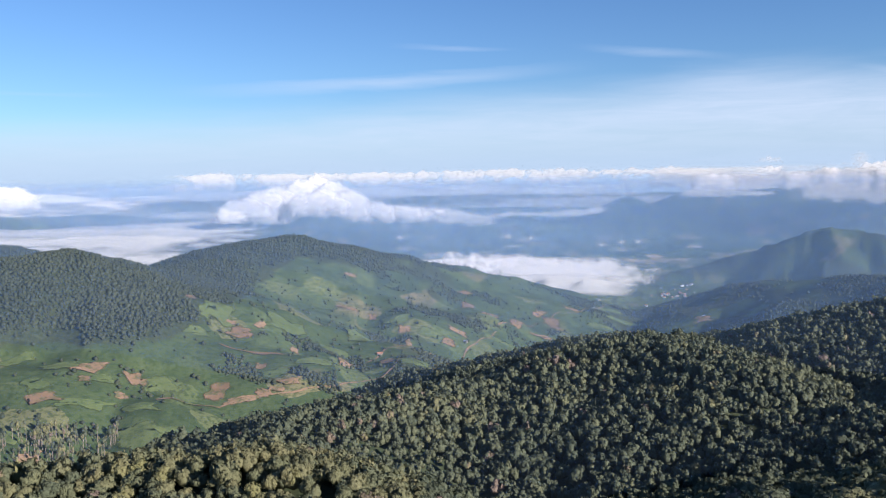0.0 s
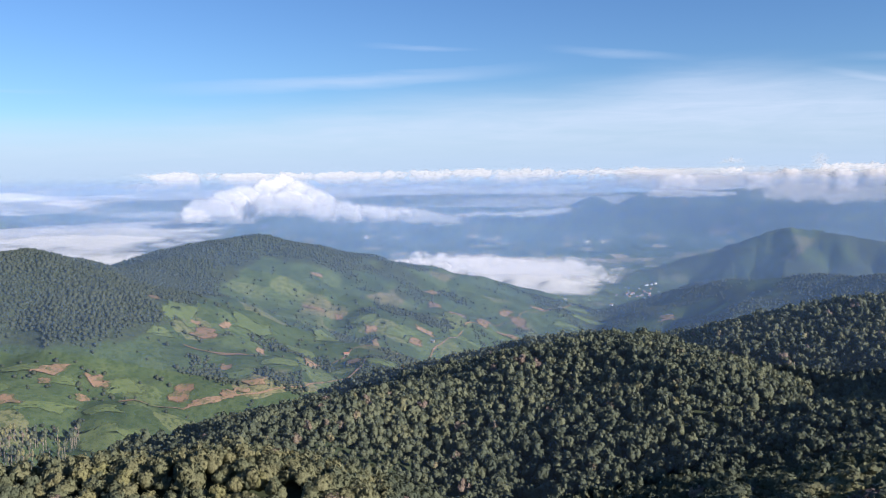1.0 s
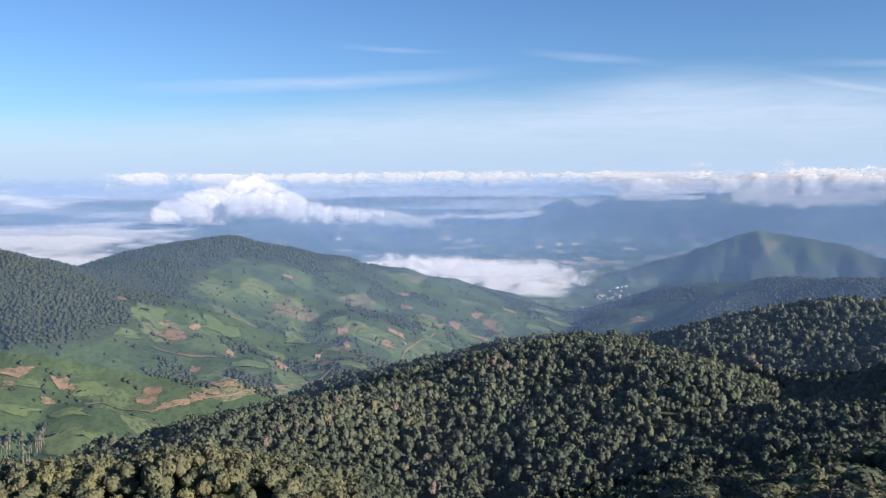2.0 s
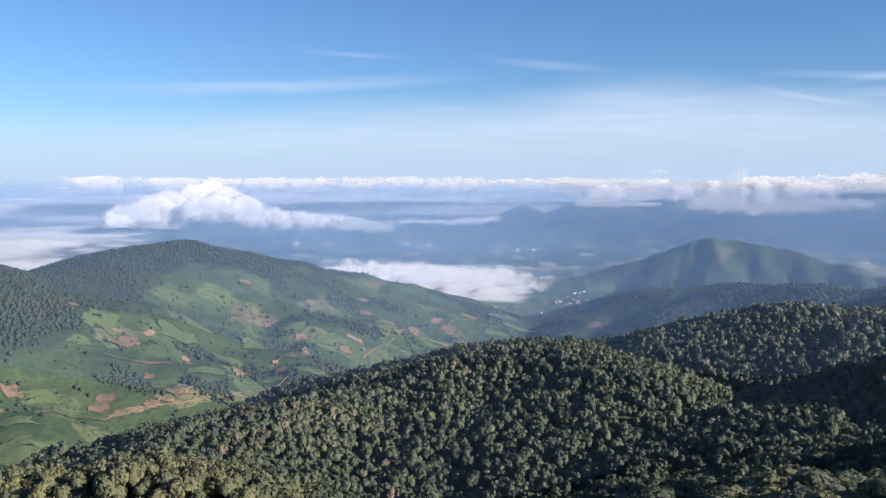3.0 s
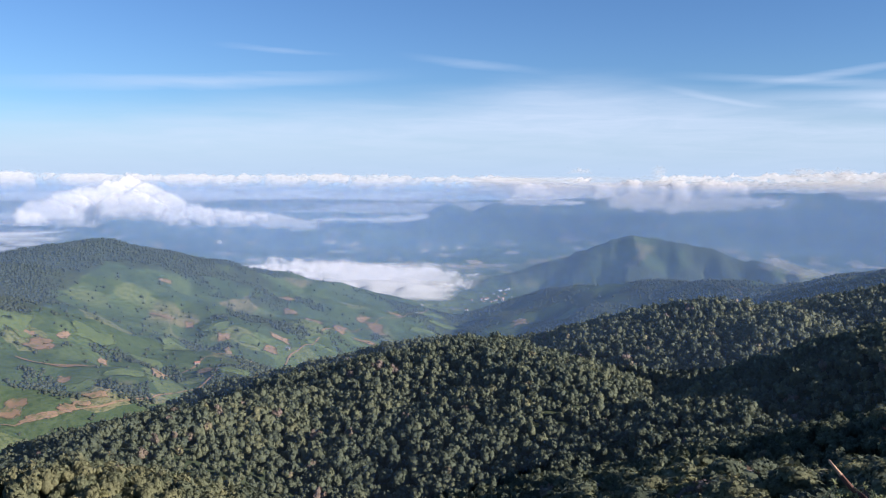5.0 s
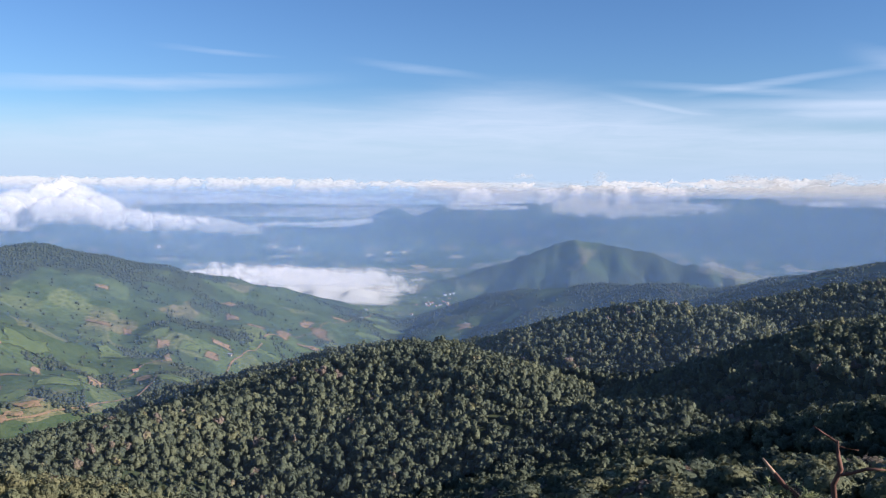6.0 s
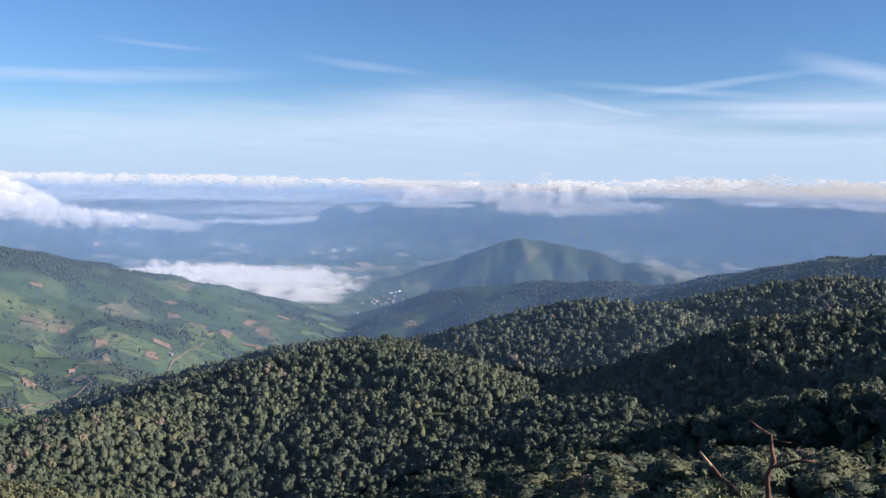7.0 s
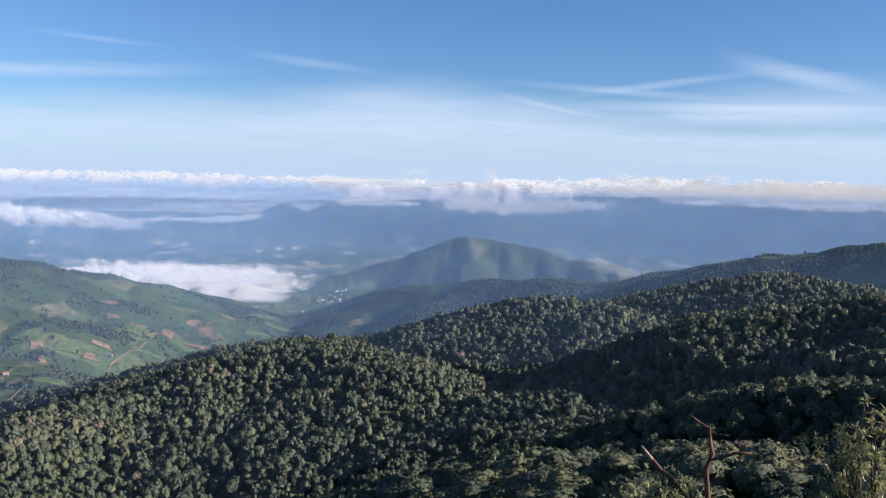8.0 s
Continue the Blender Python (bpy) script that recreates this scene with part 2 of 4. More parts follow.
# crests of the ridges: x, y, z
CRESTS = {
    "own_ridge": [(0, 0, 418), (60, -70, 428), (200, -190, 448), (420, -330, 480), (900, -700, 520), (1500, -1300, 530)],
    # the next two are unseen hills, added to cast shade on the near slope
    "own_east": [(60, -70, 428), (160, -45, 428), (260, 10, 420), (340, 60, 404)],
    "side_hill": [(320, 102, 372), (420, 80, 388), (600, -20, 430), (900, -200, 460)],
    "own_shoulder": [(0, 0, 418), (-120, -60, 400), (-400, -260, 380), (-900, -700, 330)],
    "left_crest": [(-697, 2019, 188), (-639, 1992, 212), (-557, 1951, 243), (-451, 1905, 263), (-354, 1880, 277), (-246, 1942, 246), (-117, 2008, 213), (22, 2074, 178), (171, 2147, 139), (301, 2223, 96), (406, 2296, 50), (479, 2355, 4)],
    "left_front": [(-775, 1032, 287), (-698, 1117, 297), (-636, 1174, 304), (-577, 1223, 306), (-538, 1290, 287), (-509, 1377, 262), (-494, 1505, 245), (-445, 1678, 258), (-354, 1880, 277)],
    "left_spur_a": [(-564, 1230, 303), (-476, 1152, 241), (-383, 1063, 194), (-338, 1013, 175)],
    "left_spur_b": [(-429, 1709, 260), (-414, 1548, 189), (-344, 1428, 146)],
    "left_spur_c": [(-220, 1946, 241), (-180, 1789, 174), (-162, 1594, 111)],
    "left_spur_d": [(51, 2082, 171), (87, 1938, 109), (145, 1828, 61)],
    "left_west": [(-354, 1880, 277), (-415, 1800, 262), (-470, 1700, 242)],
    "left_back": [(-1402, 2070, 270), (-1232, 2118, 246), (-1118, 2123, 242), (-1082, 2165, 219)],
    "mid_hill": [(551, 2258, 1), (600, 2245, 25), (652, 2209, 49), (710, 2138, 87), (763, 2066, 119), (812, 1994, 139), (857, 1925, 150), (918, 1837, 167), (948, 1786, 177), (973, 1730, 177), (1001, 1663, 190), (1030, 1604, 196), (1060, 1534, 193), (1078, 1475, 206), (1096, 1402, 223), (1100, 1318, 245), (1100, 1237, 260), (1102, 1179, 274), (1104, 1111, 289), (1110, 1054, 304), (1117, 989, 316), (1135, 929, 326), (1203, 737, 372)],
    "mid_spur": [(857, 1925, 150), (790, 1800, 112), (735, 1690, 72)],
    "mid_spur_b": [(1030, 1604, 196), (930, 1500, 165), (850, 1430, 135)],
    "cone": [(678, 3012, 10), (774, 3000, 24), (894, 3034, 44), (1006, 3034, 69), (1113, 3020, 108), (1216, 2993, 143), (1292, 2961, 179), (1333, 2942, 197), (1384, 2918, 207), (1439, 2892, 206), (1510, 2855, 193), (1573, 2806, 171), (1646, 2740, 150), (1710, 2668, 125), (1763, 2585, 127), (1801, 2520, 122), (1828, 2472, 119), (1872, 2395, 94), (1935, 2345, 70)],
    "cone_spur_a": [(1216, 2993, 143), (1190, 2850, 78), (1160, 2720, 20)],
    "cone_spur_b": [(1384, 2918, 207), (1350, 2760, 128), (1310, 2610, 48)],
    "cone_spur_c": [(1510, 2855, 193), (1480, 2690, 110), (1440, 2560, 40)],
    "cone_spur_d": [(1646, 2740, 150), (1590, 2600, 88), (1540, 2480, 30)],
    "cone_spur_e": [(1763, 2585, 127), (1700, 2470, 75), (1650, 2370, 30)],
    "far_range": [(773, 4260, 160), (860, 4264, 212), (958, 4243, 279), (1084, 4264, 222), (1212, 4230, 282), (1484, 4195, 310), (1961, 3995, 338), (2481, 3694, 358), (2624, 3594, 358), (2902, 3307, 358), (3238, 2905, 358), (3552, 2423, 358), (3826, 1734, 358)],
    "far_low": [(185, 4146, 180), (452, 4125, 185), (643, 4151, 172), (814, 4171, 154)],
    "far_left": [(-2532, 3414, 373), (-2201, 3636, 332), (-2013, 3743, 274), (-1891, 3806, 248), (-1743, 3876, 183)],
    "near_knoll": [(199, 523, 282), (183, 592, 279), (150, 627, 278), (111, 630, 271), (75, 620, 259), (35, 604, 252), (-11, 570, 253), (-56, 537, 257), (-88, 502, 258), (-105, 468, 256)],
    "near_back_spur": [(189, 653, 273), (163, 681, 270), (134, 702, 264), (108, 722, 255), (60, 763, 235), (34, 784, 224), (-16, 830, 206), (-64, 848, 184), (-116, 872, 157)],
    "second_knoll": [(448, 614, 294), (445, 665, 294), (408, 688, 295), (370, 709, 285), (331, 729, 271), (290, 746, 254), (248, 760, 240)],
    "third_knoll": [(616, 478, 320), (622, 534, 326), (612, 590, 327), (579, 622, 318), (538, 645, 299), (483, 662, 279)],
    "right_spur": [(472, 302, 357), (458, 355, 340), (435, 384, 324), (400, 406, 307), (347, 414, 294), (271, 396, 284), (200, 390, 264), (120, 385, 240), (50, 370, 222)],
    "near_face": [(111, 630, 271), (85, 560, 255), (45, 490, 236), (0, 430, 212)],
    "near_face_b": [(170, 610, 278), (160, 530, 264), (140, 460, 246)],
    "right_near": [(240, 144, 363), (238, 183, 346), (220, 204, 335), (194, 215, 326), (153, 222, 317)],
    "right_row": [(127, 79, 367), (113, 99, 359), (101, 111, 356), (76, 118, 350)],
    "left_knoll": [(-230, 318, 290), (-211, 322, 291), (-153, 337, 289), (-115, 331, 292), (-77, 321, 298), (-50, 306, 296), (-31, 288, 292)],
}
SHAPES = {  # slope, rounding of the crest, depth of gullies, their size
    "own": (0.62, 12, 0, 60), "near": (0.34, 30, 6, 95), "left": (0.36, 40, 30, 260), "mid": (0.37, 40, 26, 240), "cone": (0.58, 14, 30, 75), "far": (0.46, 12, 26, 420)}
FAMILY = {"side_hill": "near", "own_ridge": "own", "own_shoulder": "own", "cone": "cone", "left_knoll": "near", "second_knoll": "near", "third_knoll": "near", "right_spur": "near", "right_near": "near", "right_row": "near"}


SLOPE = {"left_knoll": 0.60, "near_knoll": 0.39, "side_hill": 0.55, "right_spur": 0.27, "right_near": 0.44, "right_row": 0.42, "near_back_spur": 0.46, "third_knoll": 0.36, "second_knoll": 0.38, "cone": 0.8, "left_west": 0.62}


def family(name):
    return FAMILY.get(name, name.split("_")[0])


def base(x, y):
    """The valley floor, which falls away from the hills and rises again far out."""
    r = np.hypot(x, y)
    return np.interp(r, [0, 900, 1300, 2000, 2600, 3000, 3400, 3700, 4200, 4600, 5200], [70, 62, 40, 8, -8, -4, 26, 60, 120, 210, 320])


def relief(x, y):
    """Height of the ground, and how far each family of ridges stands above the valley floor there."""
    x, y = np.asarray(x, float), np.asarray(y, float)
    low = base(x, y) + 5 * fbm(x, y, 260, 3, 40)
    tops = {}
    for name, pts in CRESTS.items():
        fam = family(name)
        slope, width, depth, size = SHAPES[fam]
        slope = SLOPE.get(name, slope)
        best, near = np.full(x.shape, -1e9), np.full(x.shape, 1e9)
        for (ax, ay, az), (bx, by, bz) in zip(pts, pts[1:]):
            dx, dy = bx - ax, by - ay
            f = np.clip(((x - ax) * dx + (y - ay) * dy) / (dx * dx + dy * dy), 0, 1)
            d = np.hypot(x - ax - f * dx, y - ay - f * dy)
            near = np.minimum(near, d)
            steep = 0.6 * np.maximum(0, d - 130) if fam == "near" else 0.0
            best = np.maximum(best, az + f * (bz - az) - slope * (np.sqrt(d * d + width * width) - width) - steep)
        if depth:
            away = np.clip(near / size, 0, 1)
            best = best - depth * away * (1 - np.abs(fbm(x, y, size, 4, len(name)))) + depth * 0.35 * away
            best = best + 0.10 * depth * fbm(x, y, size * 0.22, 3, 7)
        tops[fam] = np.maximum(tops.get(fam, -1e9), best)
    z = low
    for fam, h in tops.items():
        k = 10.0 if fam in ("own", "near") else 22.0
        e = np.clip((h - z) / k, -1, 1)
        z = np.where(h - z > k, h, np.where(h - z < -k, z, z + (h - z) * (e + 1) / 2 + k * (1 - e * e) / 4 * 0.5))
    return z, {fam: h - low for fam, h in tops.items()}


def forest_edge(x, y):
    """How high over the valley floor the near forest begins: higher where fields run up its western foot."""
    return 15 + 75 * np.clip((-20 - x) / 80, 0, 1) * np.clip((y - 470) / 100, 0, 1)


def woods_at(x, y, z, tops):
    """How wooded the ground is, 0 to 1."""
    patch = 0.5 + 0.5 * fbm(x, y, 230, 4, 61)
    near = np.clip((tops["near"] - forest_edge(x, y)) / 20, 0, 1)
    line = np.interp(x, [-700, -480, -390, -345, -305, -254, -100, 20, 228, 400], [212, 216, 212, 212, 238, 226, 206, 182, 140, 80])
    left = np.clip(0.5 + (z - line) / 44, 0, 1) * np.interp(x, [-330, -220, 150], [1.0, 0.74, 0.60])
    mid = np.clip(tops["mid"] / 30, 0, 1) * (0.50 + 0.9 * (patch - 0.5))
    cone = np.clip(tops["cone"] / 60, 0, 1) * (0.66 + 0.5 * (patch - 0.5))
    w = np.maximum.reduce([near, np.where(tops["left"] > 0, left, 0), mid, cone, np.clip(tops["own"] / 10, 0, 1), 0.30 + 0 * x])
    return np.clip(w + (patch - 0.5) * 0.6, 0, 1)


def mesh_of(name, verts, quads, attrs=None, mat=None, smooth=False):
    me = bpy.data.meshes.new(name)
    me.vertices.add(len(verts))
    me.vertices.foreach_set("co", np.ascontiguousarray(verts, np.float32).ravel())
    k = quads.shape[1]
    me.loops.add(quads.size)
    me.loops.foreach_set("vertex_index", np.ascontiguousarray(quads, np.int32).ravel())
    me.polygons.add(len(quads))
    me.polygons.foreach_set("loop_start", np.arange(0, quads.size, k, dtype=np.int32))
    me.polygons.foreach_set("use_smooth", np.full(len(quads), smooth))
    for key, val in (attrs or {}).items():
        a = me.attributes.new(key, "FLOAT", "POINT")
        a.data.foreach_set("value", np.ascontiguousarray(val, np.float32).ravel())
    me.update(calc_edges=True)
    if mat:
        me.materials.append(mat)
    return me


def grid_quads(rows, cols, closed=False):
    i, j = np.meshgrid(np.arange(rows - 1), np.arange(cols if closed else cols - 1), indexing="ij")
    k = (j + 1) % cols
    return np.stack([i * cols + j, i * cols + k, (i + 1) * cols + k, (i + 1) * cols + j], -1).reshape(-1, 4)


def make_ground():
    az = np.concatenate([np.arange(-33, 57, 0.25), np.arange(57, 327, 3.0)])
    r = np.concatenate([[0.01, 2.0, 5, 9], np.geomspace(14, 4960, 350)])
    a, rr = np.meshgrid(np.radians(az), r, indexing="xy")
    x, y = rr * np.sin(a), rr * np.cos(a)
    z, tops = relief(x, y)
    w = woods_at(x, y, z, tops)
    plain = np.clip((rr - 2900) / 400, 0, 1) * np.clip(1 - np.maximum(tops["cone"], tops["far"]) / 20, 0, 1)
    v = np.stack([x, y, z], -1).reshape(-1, 3)
    q = grid_quads(len(r), len(az), True)[:, ::-1]
    me = mesh_of("ground", v, q, {"woods": w, "plain": plain}, GROUND, True)
    return tagged(new("ground", me), "hills and valley floor of green scrub, fields and forest", "terrain", kind="structure")


ground = make_ground()


# ---- forest ----
def cube_ball():
    """A small quad ball: 24 faces."""
    vs, fs, index = [], [], {}

    def vert(p):
        key = tuple(round(c, 4) for c in p)
        if key not in index:
            index[key] = len(vs)
            l = math.sqrt(sum(c * c for c in p))
            vs.append([c / l for c in p])
        return index[key]

    for ax in range(3):
        for s in (-1, 1):
            for i in (-1, 0):
                for j in (-1, 0):
                    f = []
                    for u, v in ((i, j), (i + 1, j), (i + 1, j + 1), (i, j + 1)):
                        p = [0, 0, 0]
                        p[ax], p[(ax + 1) % 3], p[(ax + 2) % 3] = s, u, v
                        f.append(vert(p))
                    fs.append(f if s > 0 else f[::-1])
    return np.array(vs), np.array(fs)


BALL_V, BALL_F = cube_ball()


CUBE_V = np.array([(sx, sy, sz) for sx in (-1, 1) for sy in (-1, 1) for sz in (-1, 1)]) / math.sqrt(3)
CUBE_F = np.array([(0, 1, 3, 2), (4, 6, 7, 5), (0, 4, 5, 1), (2, 3, 7, 6), (0, 2, 6, 4), (1, 5, 7, 3)])


def crown(rng, lumps, leaves, leaf, fine=True):
    """A crown of radius about 1 round (0, 0, 0): billowing lumps of foliage with small leaf sprays all over them. Vertices, faces and
    the soft normals of the lumps."""
    ball_v, ball_f, fill = (BALL_V, BALL_F, 0.84) if fine else (CUBE_V, CUBE_F, 1.0)
    c = rng.normal(size=(lumps, 3))
    c[:, 2] = np.abs(c[:, 2]) * 0.9 - 0.2
    c = c / np.linalg.norm(c, axis=1)[:, None] * rng.uniform(0.40, 0.64, (lumps, 1)) * [1, 1, 0.85]
    c[0] = (0, 0, 0.40)
    rad = rng.uniform(0.30, 0.48, lumps)
    vs, fs, ns, total = [ball_v * [0.58, 0.58, 0.5]], [ball_f], [ball_v], len(ball_v)
    for k in range(lumps):
        turn = rng.normal(size=(3, 3))
        turn, _ = np.linalg.qr(turn)
        ball = ball_v @ turn
        vs.append(c[k] + ball * rad[k] * fill * rng.uniform(0.74, 1.12, (len(ball), 1)))
        out = ball + 0.5 * c[k]
        ns.append(out / np.linalg.norm(out, axis=1)[:, None])
        fs.append((ball_f if np.linalg.det(turn) > 0 else ball_f[:, ::-1]) + total)
        total += len(ball)
    k = rng.integers(0, lumps, leaves)
    nrm = rng.normal(size=(leaves, 3))
    nrm[:, 2] = nrm[:, 2] * 0.9 + 0.3
    nrm += c[k] * 1.0
    nrm /= np.linalg.norm(nrm, axis=1)[:, None]
    pos = c[k] + nrm * rad[k][:, None] * rng.uniform(0.9, 1.06, (leaves, 1))
    face = nrm + rng.normal(size=(leaves, 3)) * 0.46
    face /= np.linalg.norm(face, axis=1)[:, None]
    u = np.cross(face, rng.normal(size=(leaves, 3)))
    u /= np.linalg.norm(u, axis=1)[:, None]
    w = np.cross(face, u)
    s = leaf * rng.uniform(0.6, 1.3, (leaves, 1))
    vs.append(np.stack([pos - u * s, pos - w * s * 0.75 - face * s * 0.2, pos + u * s, pos + w * s * 0.75], 1).reshape(-1, 3))
    fs.append(np.arange(leaves * 4).reshape(-1, 4) + total)
    soft = np.repeat(nrm * 0.6 + face * 0.55, 4, axis=0)
    ns.append(soft / np.linalg.norm(soft, axis=1)[:, None])
    return np.concatenate(vs), np.concatenate(fs), np.concatenate(ns)


def soften(me, normals):
    """Shade the sprays by the round form of their lumps."""
    me.polygons.foreach_set("use_smooth", np.full(len(me.polygons), True))
    me.normals_split_custom_set_from_vertices(normals.astype(np.float32).tolist())


def scatter(name, templates, x, y, z, size, tall, tint, mat, rng):
    vs, fs, ts, ns, count = [], [], [], [], 0
    pick = rng.integers(0, len(templates), len(x))
    turn = rng.uniform(0, 2 * math.pi, len(x))
    for k, (tv, tf, *tn) in enumerate(templates):
        m = pick == k
        n = int(m.sum())
        if not n:
            continue
        cs, sn = np.cos(turn[m])[:, None], np.sin(turn[m])[:, None]
        v = np.stack([x[m][:, None] + size[m][:, None] * (tv[:, 0] * cs - tv[:, 1] * sn), y[m][:, None] + size[m][:, None] * (tv[:, 0] * sn + tv[:, 1] * cs), z[m][:, None] + tall[m][:, None] * tv[:, 2]], -1)
        f = tf[None] + (np.arange(n) * len(tv))[:, None, None] + count
        vs.append(v.reshape(-1, 3)), fs.append(f.reshape(-1, 4)), ts.append(np.repeat(tint[m], len(tv)))
        if tn:
            q = tn[0]
            ns.append(np.stack([q[:, 0] * cs - q[:, 1] * sn, q[:, 0] * sn + q[:, 1] * cs, np.broadcast_to(q[:, 2], (n, len(q)))], -1).reshape(-1, 3))
        count += n * len(tv)
    me = mesh_of(name, np.concatenate(vs), np.concatenate(fs), {"tint": np.concatenate(ts)}, mat)
    if ns:
        soften(me, np.concatenate(ns))
    return new(name, me)


def far_crown(rng):
    vs, fs = [], []
    turn, _ = np.linalg.qr(rng.normal(size=(3, 3)))
    if np.linalg.det(turn) < 0:
        turn = -turn
    vs.append((CUBE_V @ turn) * rng.uniform(0.85, 1.25, (8, 1)))
    fs.append(CUBE_F)
    v = np.concatenate(vs)
    out = v - [0, 0, -0.3]
    return v, np.concatenate(fs), out / np.linalg.norm(out, axis=1)[:, None]


def tree_places(rng, az0, az1, r0, r1, step):
    """Uneven places over a stretch of the plan."""
    n = int(2 * r1 / step)
    i, j = np.meshgrid(np.arange(-n // 2, n // 2 + 1), np.arange(0, n // 2 + 1))
    x = (i + 0.5 * (j % 2) + rng.uniform(-0.6, 0.6, i.shape)) * step
    y = (j * 0.87 + rng.uniform(-0.6, 0.6, i.shape)) * step
    x, y = x.ravel(), y.ravel()
    r, a = np.hypot(x, y), np.degrees(np.arctan2(x, y))
    m = (r > r0) & (r < r1) & (a > az0) & (a < az1)
    return x[m], y[m]


def tube(points, radii, sides=6):
    """A tapering round bar through the points."""
    p = np.array(points, float)
    rings = []
    for k in range(len(p)):
        d = p[min(k + 1, len(p) - 1)] - p[max(k - 1, 0)]
        d = d / np.linalg.norm(d)
        side = np.cross(d, (0, 0, 1) if abs(d[2]) < 0.9 else (1, 0, 0))
        side = side / np.linalg.norm(side)
        up = np.cross(side, d)
        ang = np.linspace(0, 2 * math.pi, sides, endpoint=False)[:, None]
        rings.append(p[k] + radii[k] * (np.cos(ang) * side + np.sin(ang) * up))
    v = np.concatenate(rings + [p[-1:] + (p[-1] - p[-2]) * 1e-3])
    q = grid_quads(len(p), sides, True)
    last = (len(p) - 1) * sides
    lid = np.array([(last, last + 1, last + 2, last + 3), (last, last + 3, last + 4, last + 5)]) if sides == 6 else np.zeros((0, 4), int)
    return v, np.concatenate([q, lid])


def joined(pieces):
    vs, fs, n = [], [], 0
    for v, f in pieces:
        vs.append(v), fs.append(f + n)
        n += len(v)
    return np.concatenate(vs), np.concatenate(fs)


def part(name, v, f, mat, parent, label="", smooth=False):
    ob = new(name, mesh_of(name, v, f, None, mat, smooth))
    ob.parent = parent
    return tagged(ob, label)


def bark_material(name, a, b):
    m, n = material(name)
    co = n.add("ShaderNodeTexCoord").outputs["Object"]
    col = n.mix(n.noise(co, 5.0, 5, 0.65), a, b)
    bump = n.add("ShaderNodeBump", {"Height": n.noise(co, 18.0, 4, 0.6), "Strength": 0.5, "Distance": 0.02}).outputs[0]
    finish(n, n.add("ShaderNodeBsdfPrincipled", {"Base Color": col, "Roughness": 0.85, "Specular IOR Level": 0.2, "Normal": bump}).outputs[0])
    return m


BARK = bark_material("bark", (0.05, 0.04, 0.03), (0.14, 0.11, 0.085))
PALE_BARK = bark_material("pale_bark", (0.16, 0.13, 0.105), (0.32, 0.27, 0.22))
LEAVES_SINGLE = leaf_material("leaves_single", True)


def tree_model(rng, name, crown_shape, bark, lift, spread, leaf_mat):
    """One tree, 1 unit = its crown's radius: a trunk with limbs and a crown of sprays."""
    tree = new(name)
    bend = rng.uniform(-0.12, 0.12, (4, 2))
    spine = [(bend[k][0] * k / 3, bend[k][1] * k / 3, lift * k / 3) for k in range(4)]
    spine[0] = (0, 0, -0.3)
    pieces = [tube(spine, [0.11, 0.085, 0.07, 0.04])]
    for k in range(4):
        a = rng.uniform(0, 2 * math.pi)
        start = np.array(spine[2]) * 0.6 + np.array(spine[1]) * 0.4
        end = np.array(spine[3]) + (spread * math.cos(a), spread * math.sin(a), rng.uniform(0.0, 0.4))
        pieces.append(tube([start, (start + end) / 2 + (0, 0, 0.08), end], [0.05, 0.035, 0.02]))
    part("trunk", *joined(pieces), bark, tree, smooth=True)
    v, f, soft = crown_shape
    soften(part("crown", v + [spine[3][0], spine[3][1], lift], f, leaf_mat, tree).data, soft)
    return tree


def in_view(x, y, top, steps=14):
    """Which places can be seen over the ground between them and the hilltop."""
    r = np.hypot(x, y)
    seen = (top - EYE) / r
    hidden = np.zeros(len(x), bool)
    for f in np.linspace(0.12, 0.97, steps):
        z, _ = relief(x * f, y * f)
        hidden |= (z + np.where(r * f > 100, 4, 0) - EYE) / (r * f) > seen
    return ~hidden


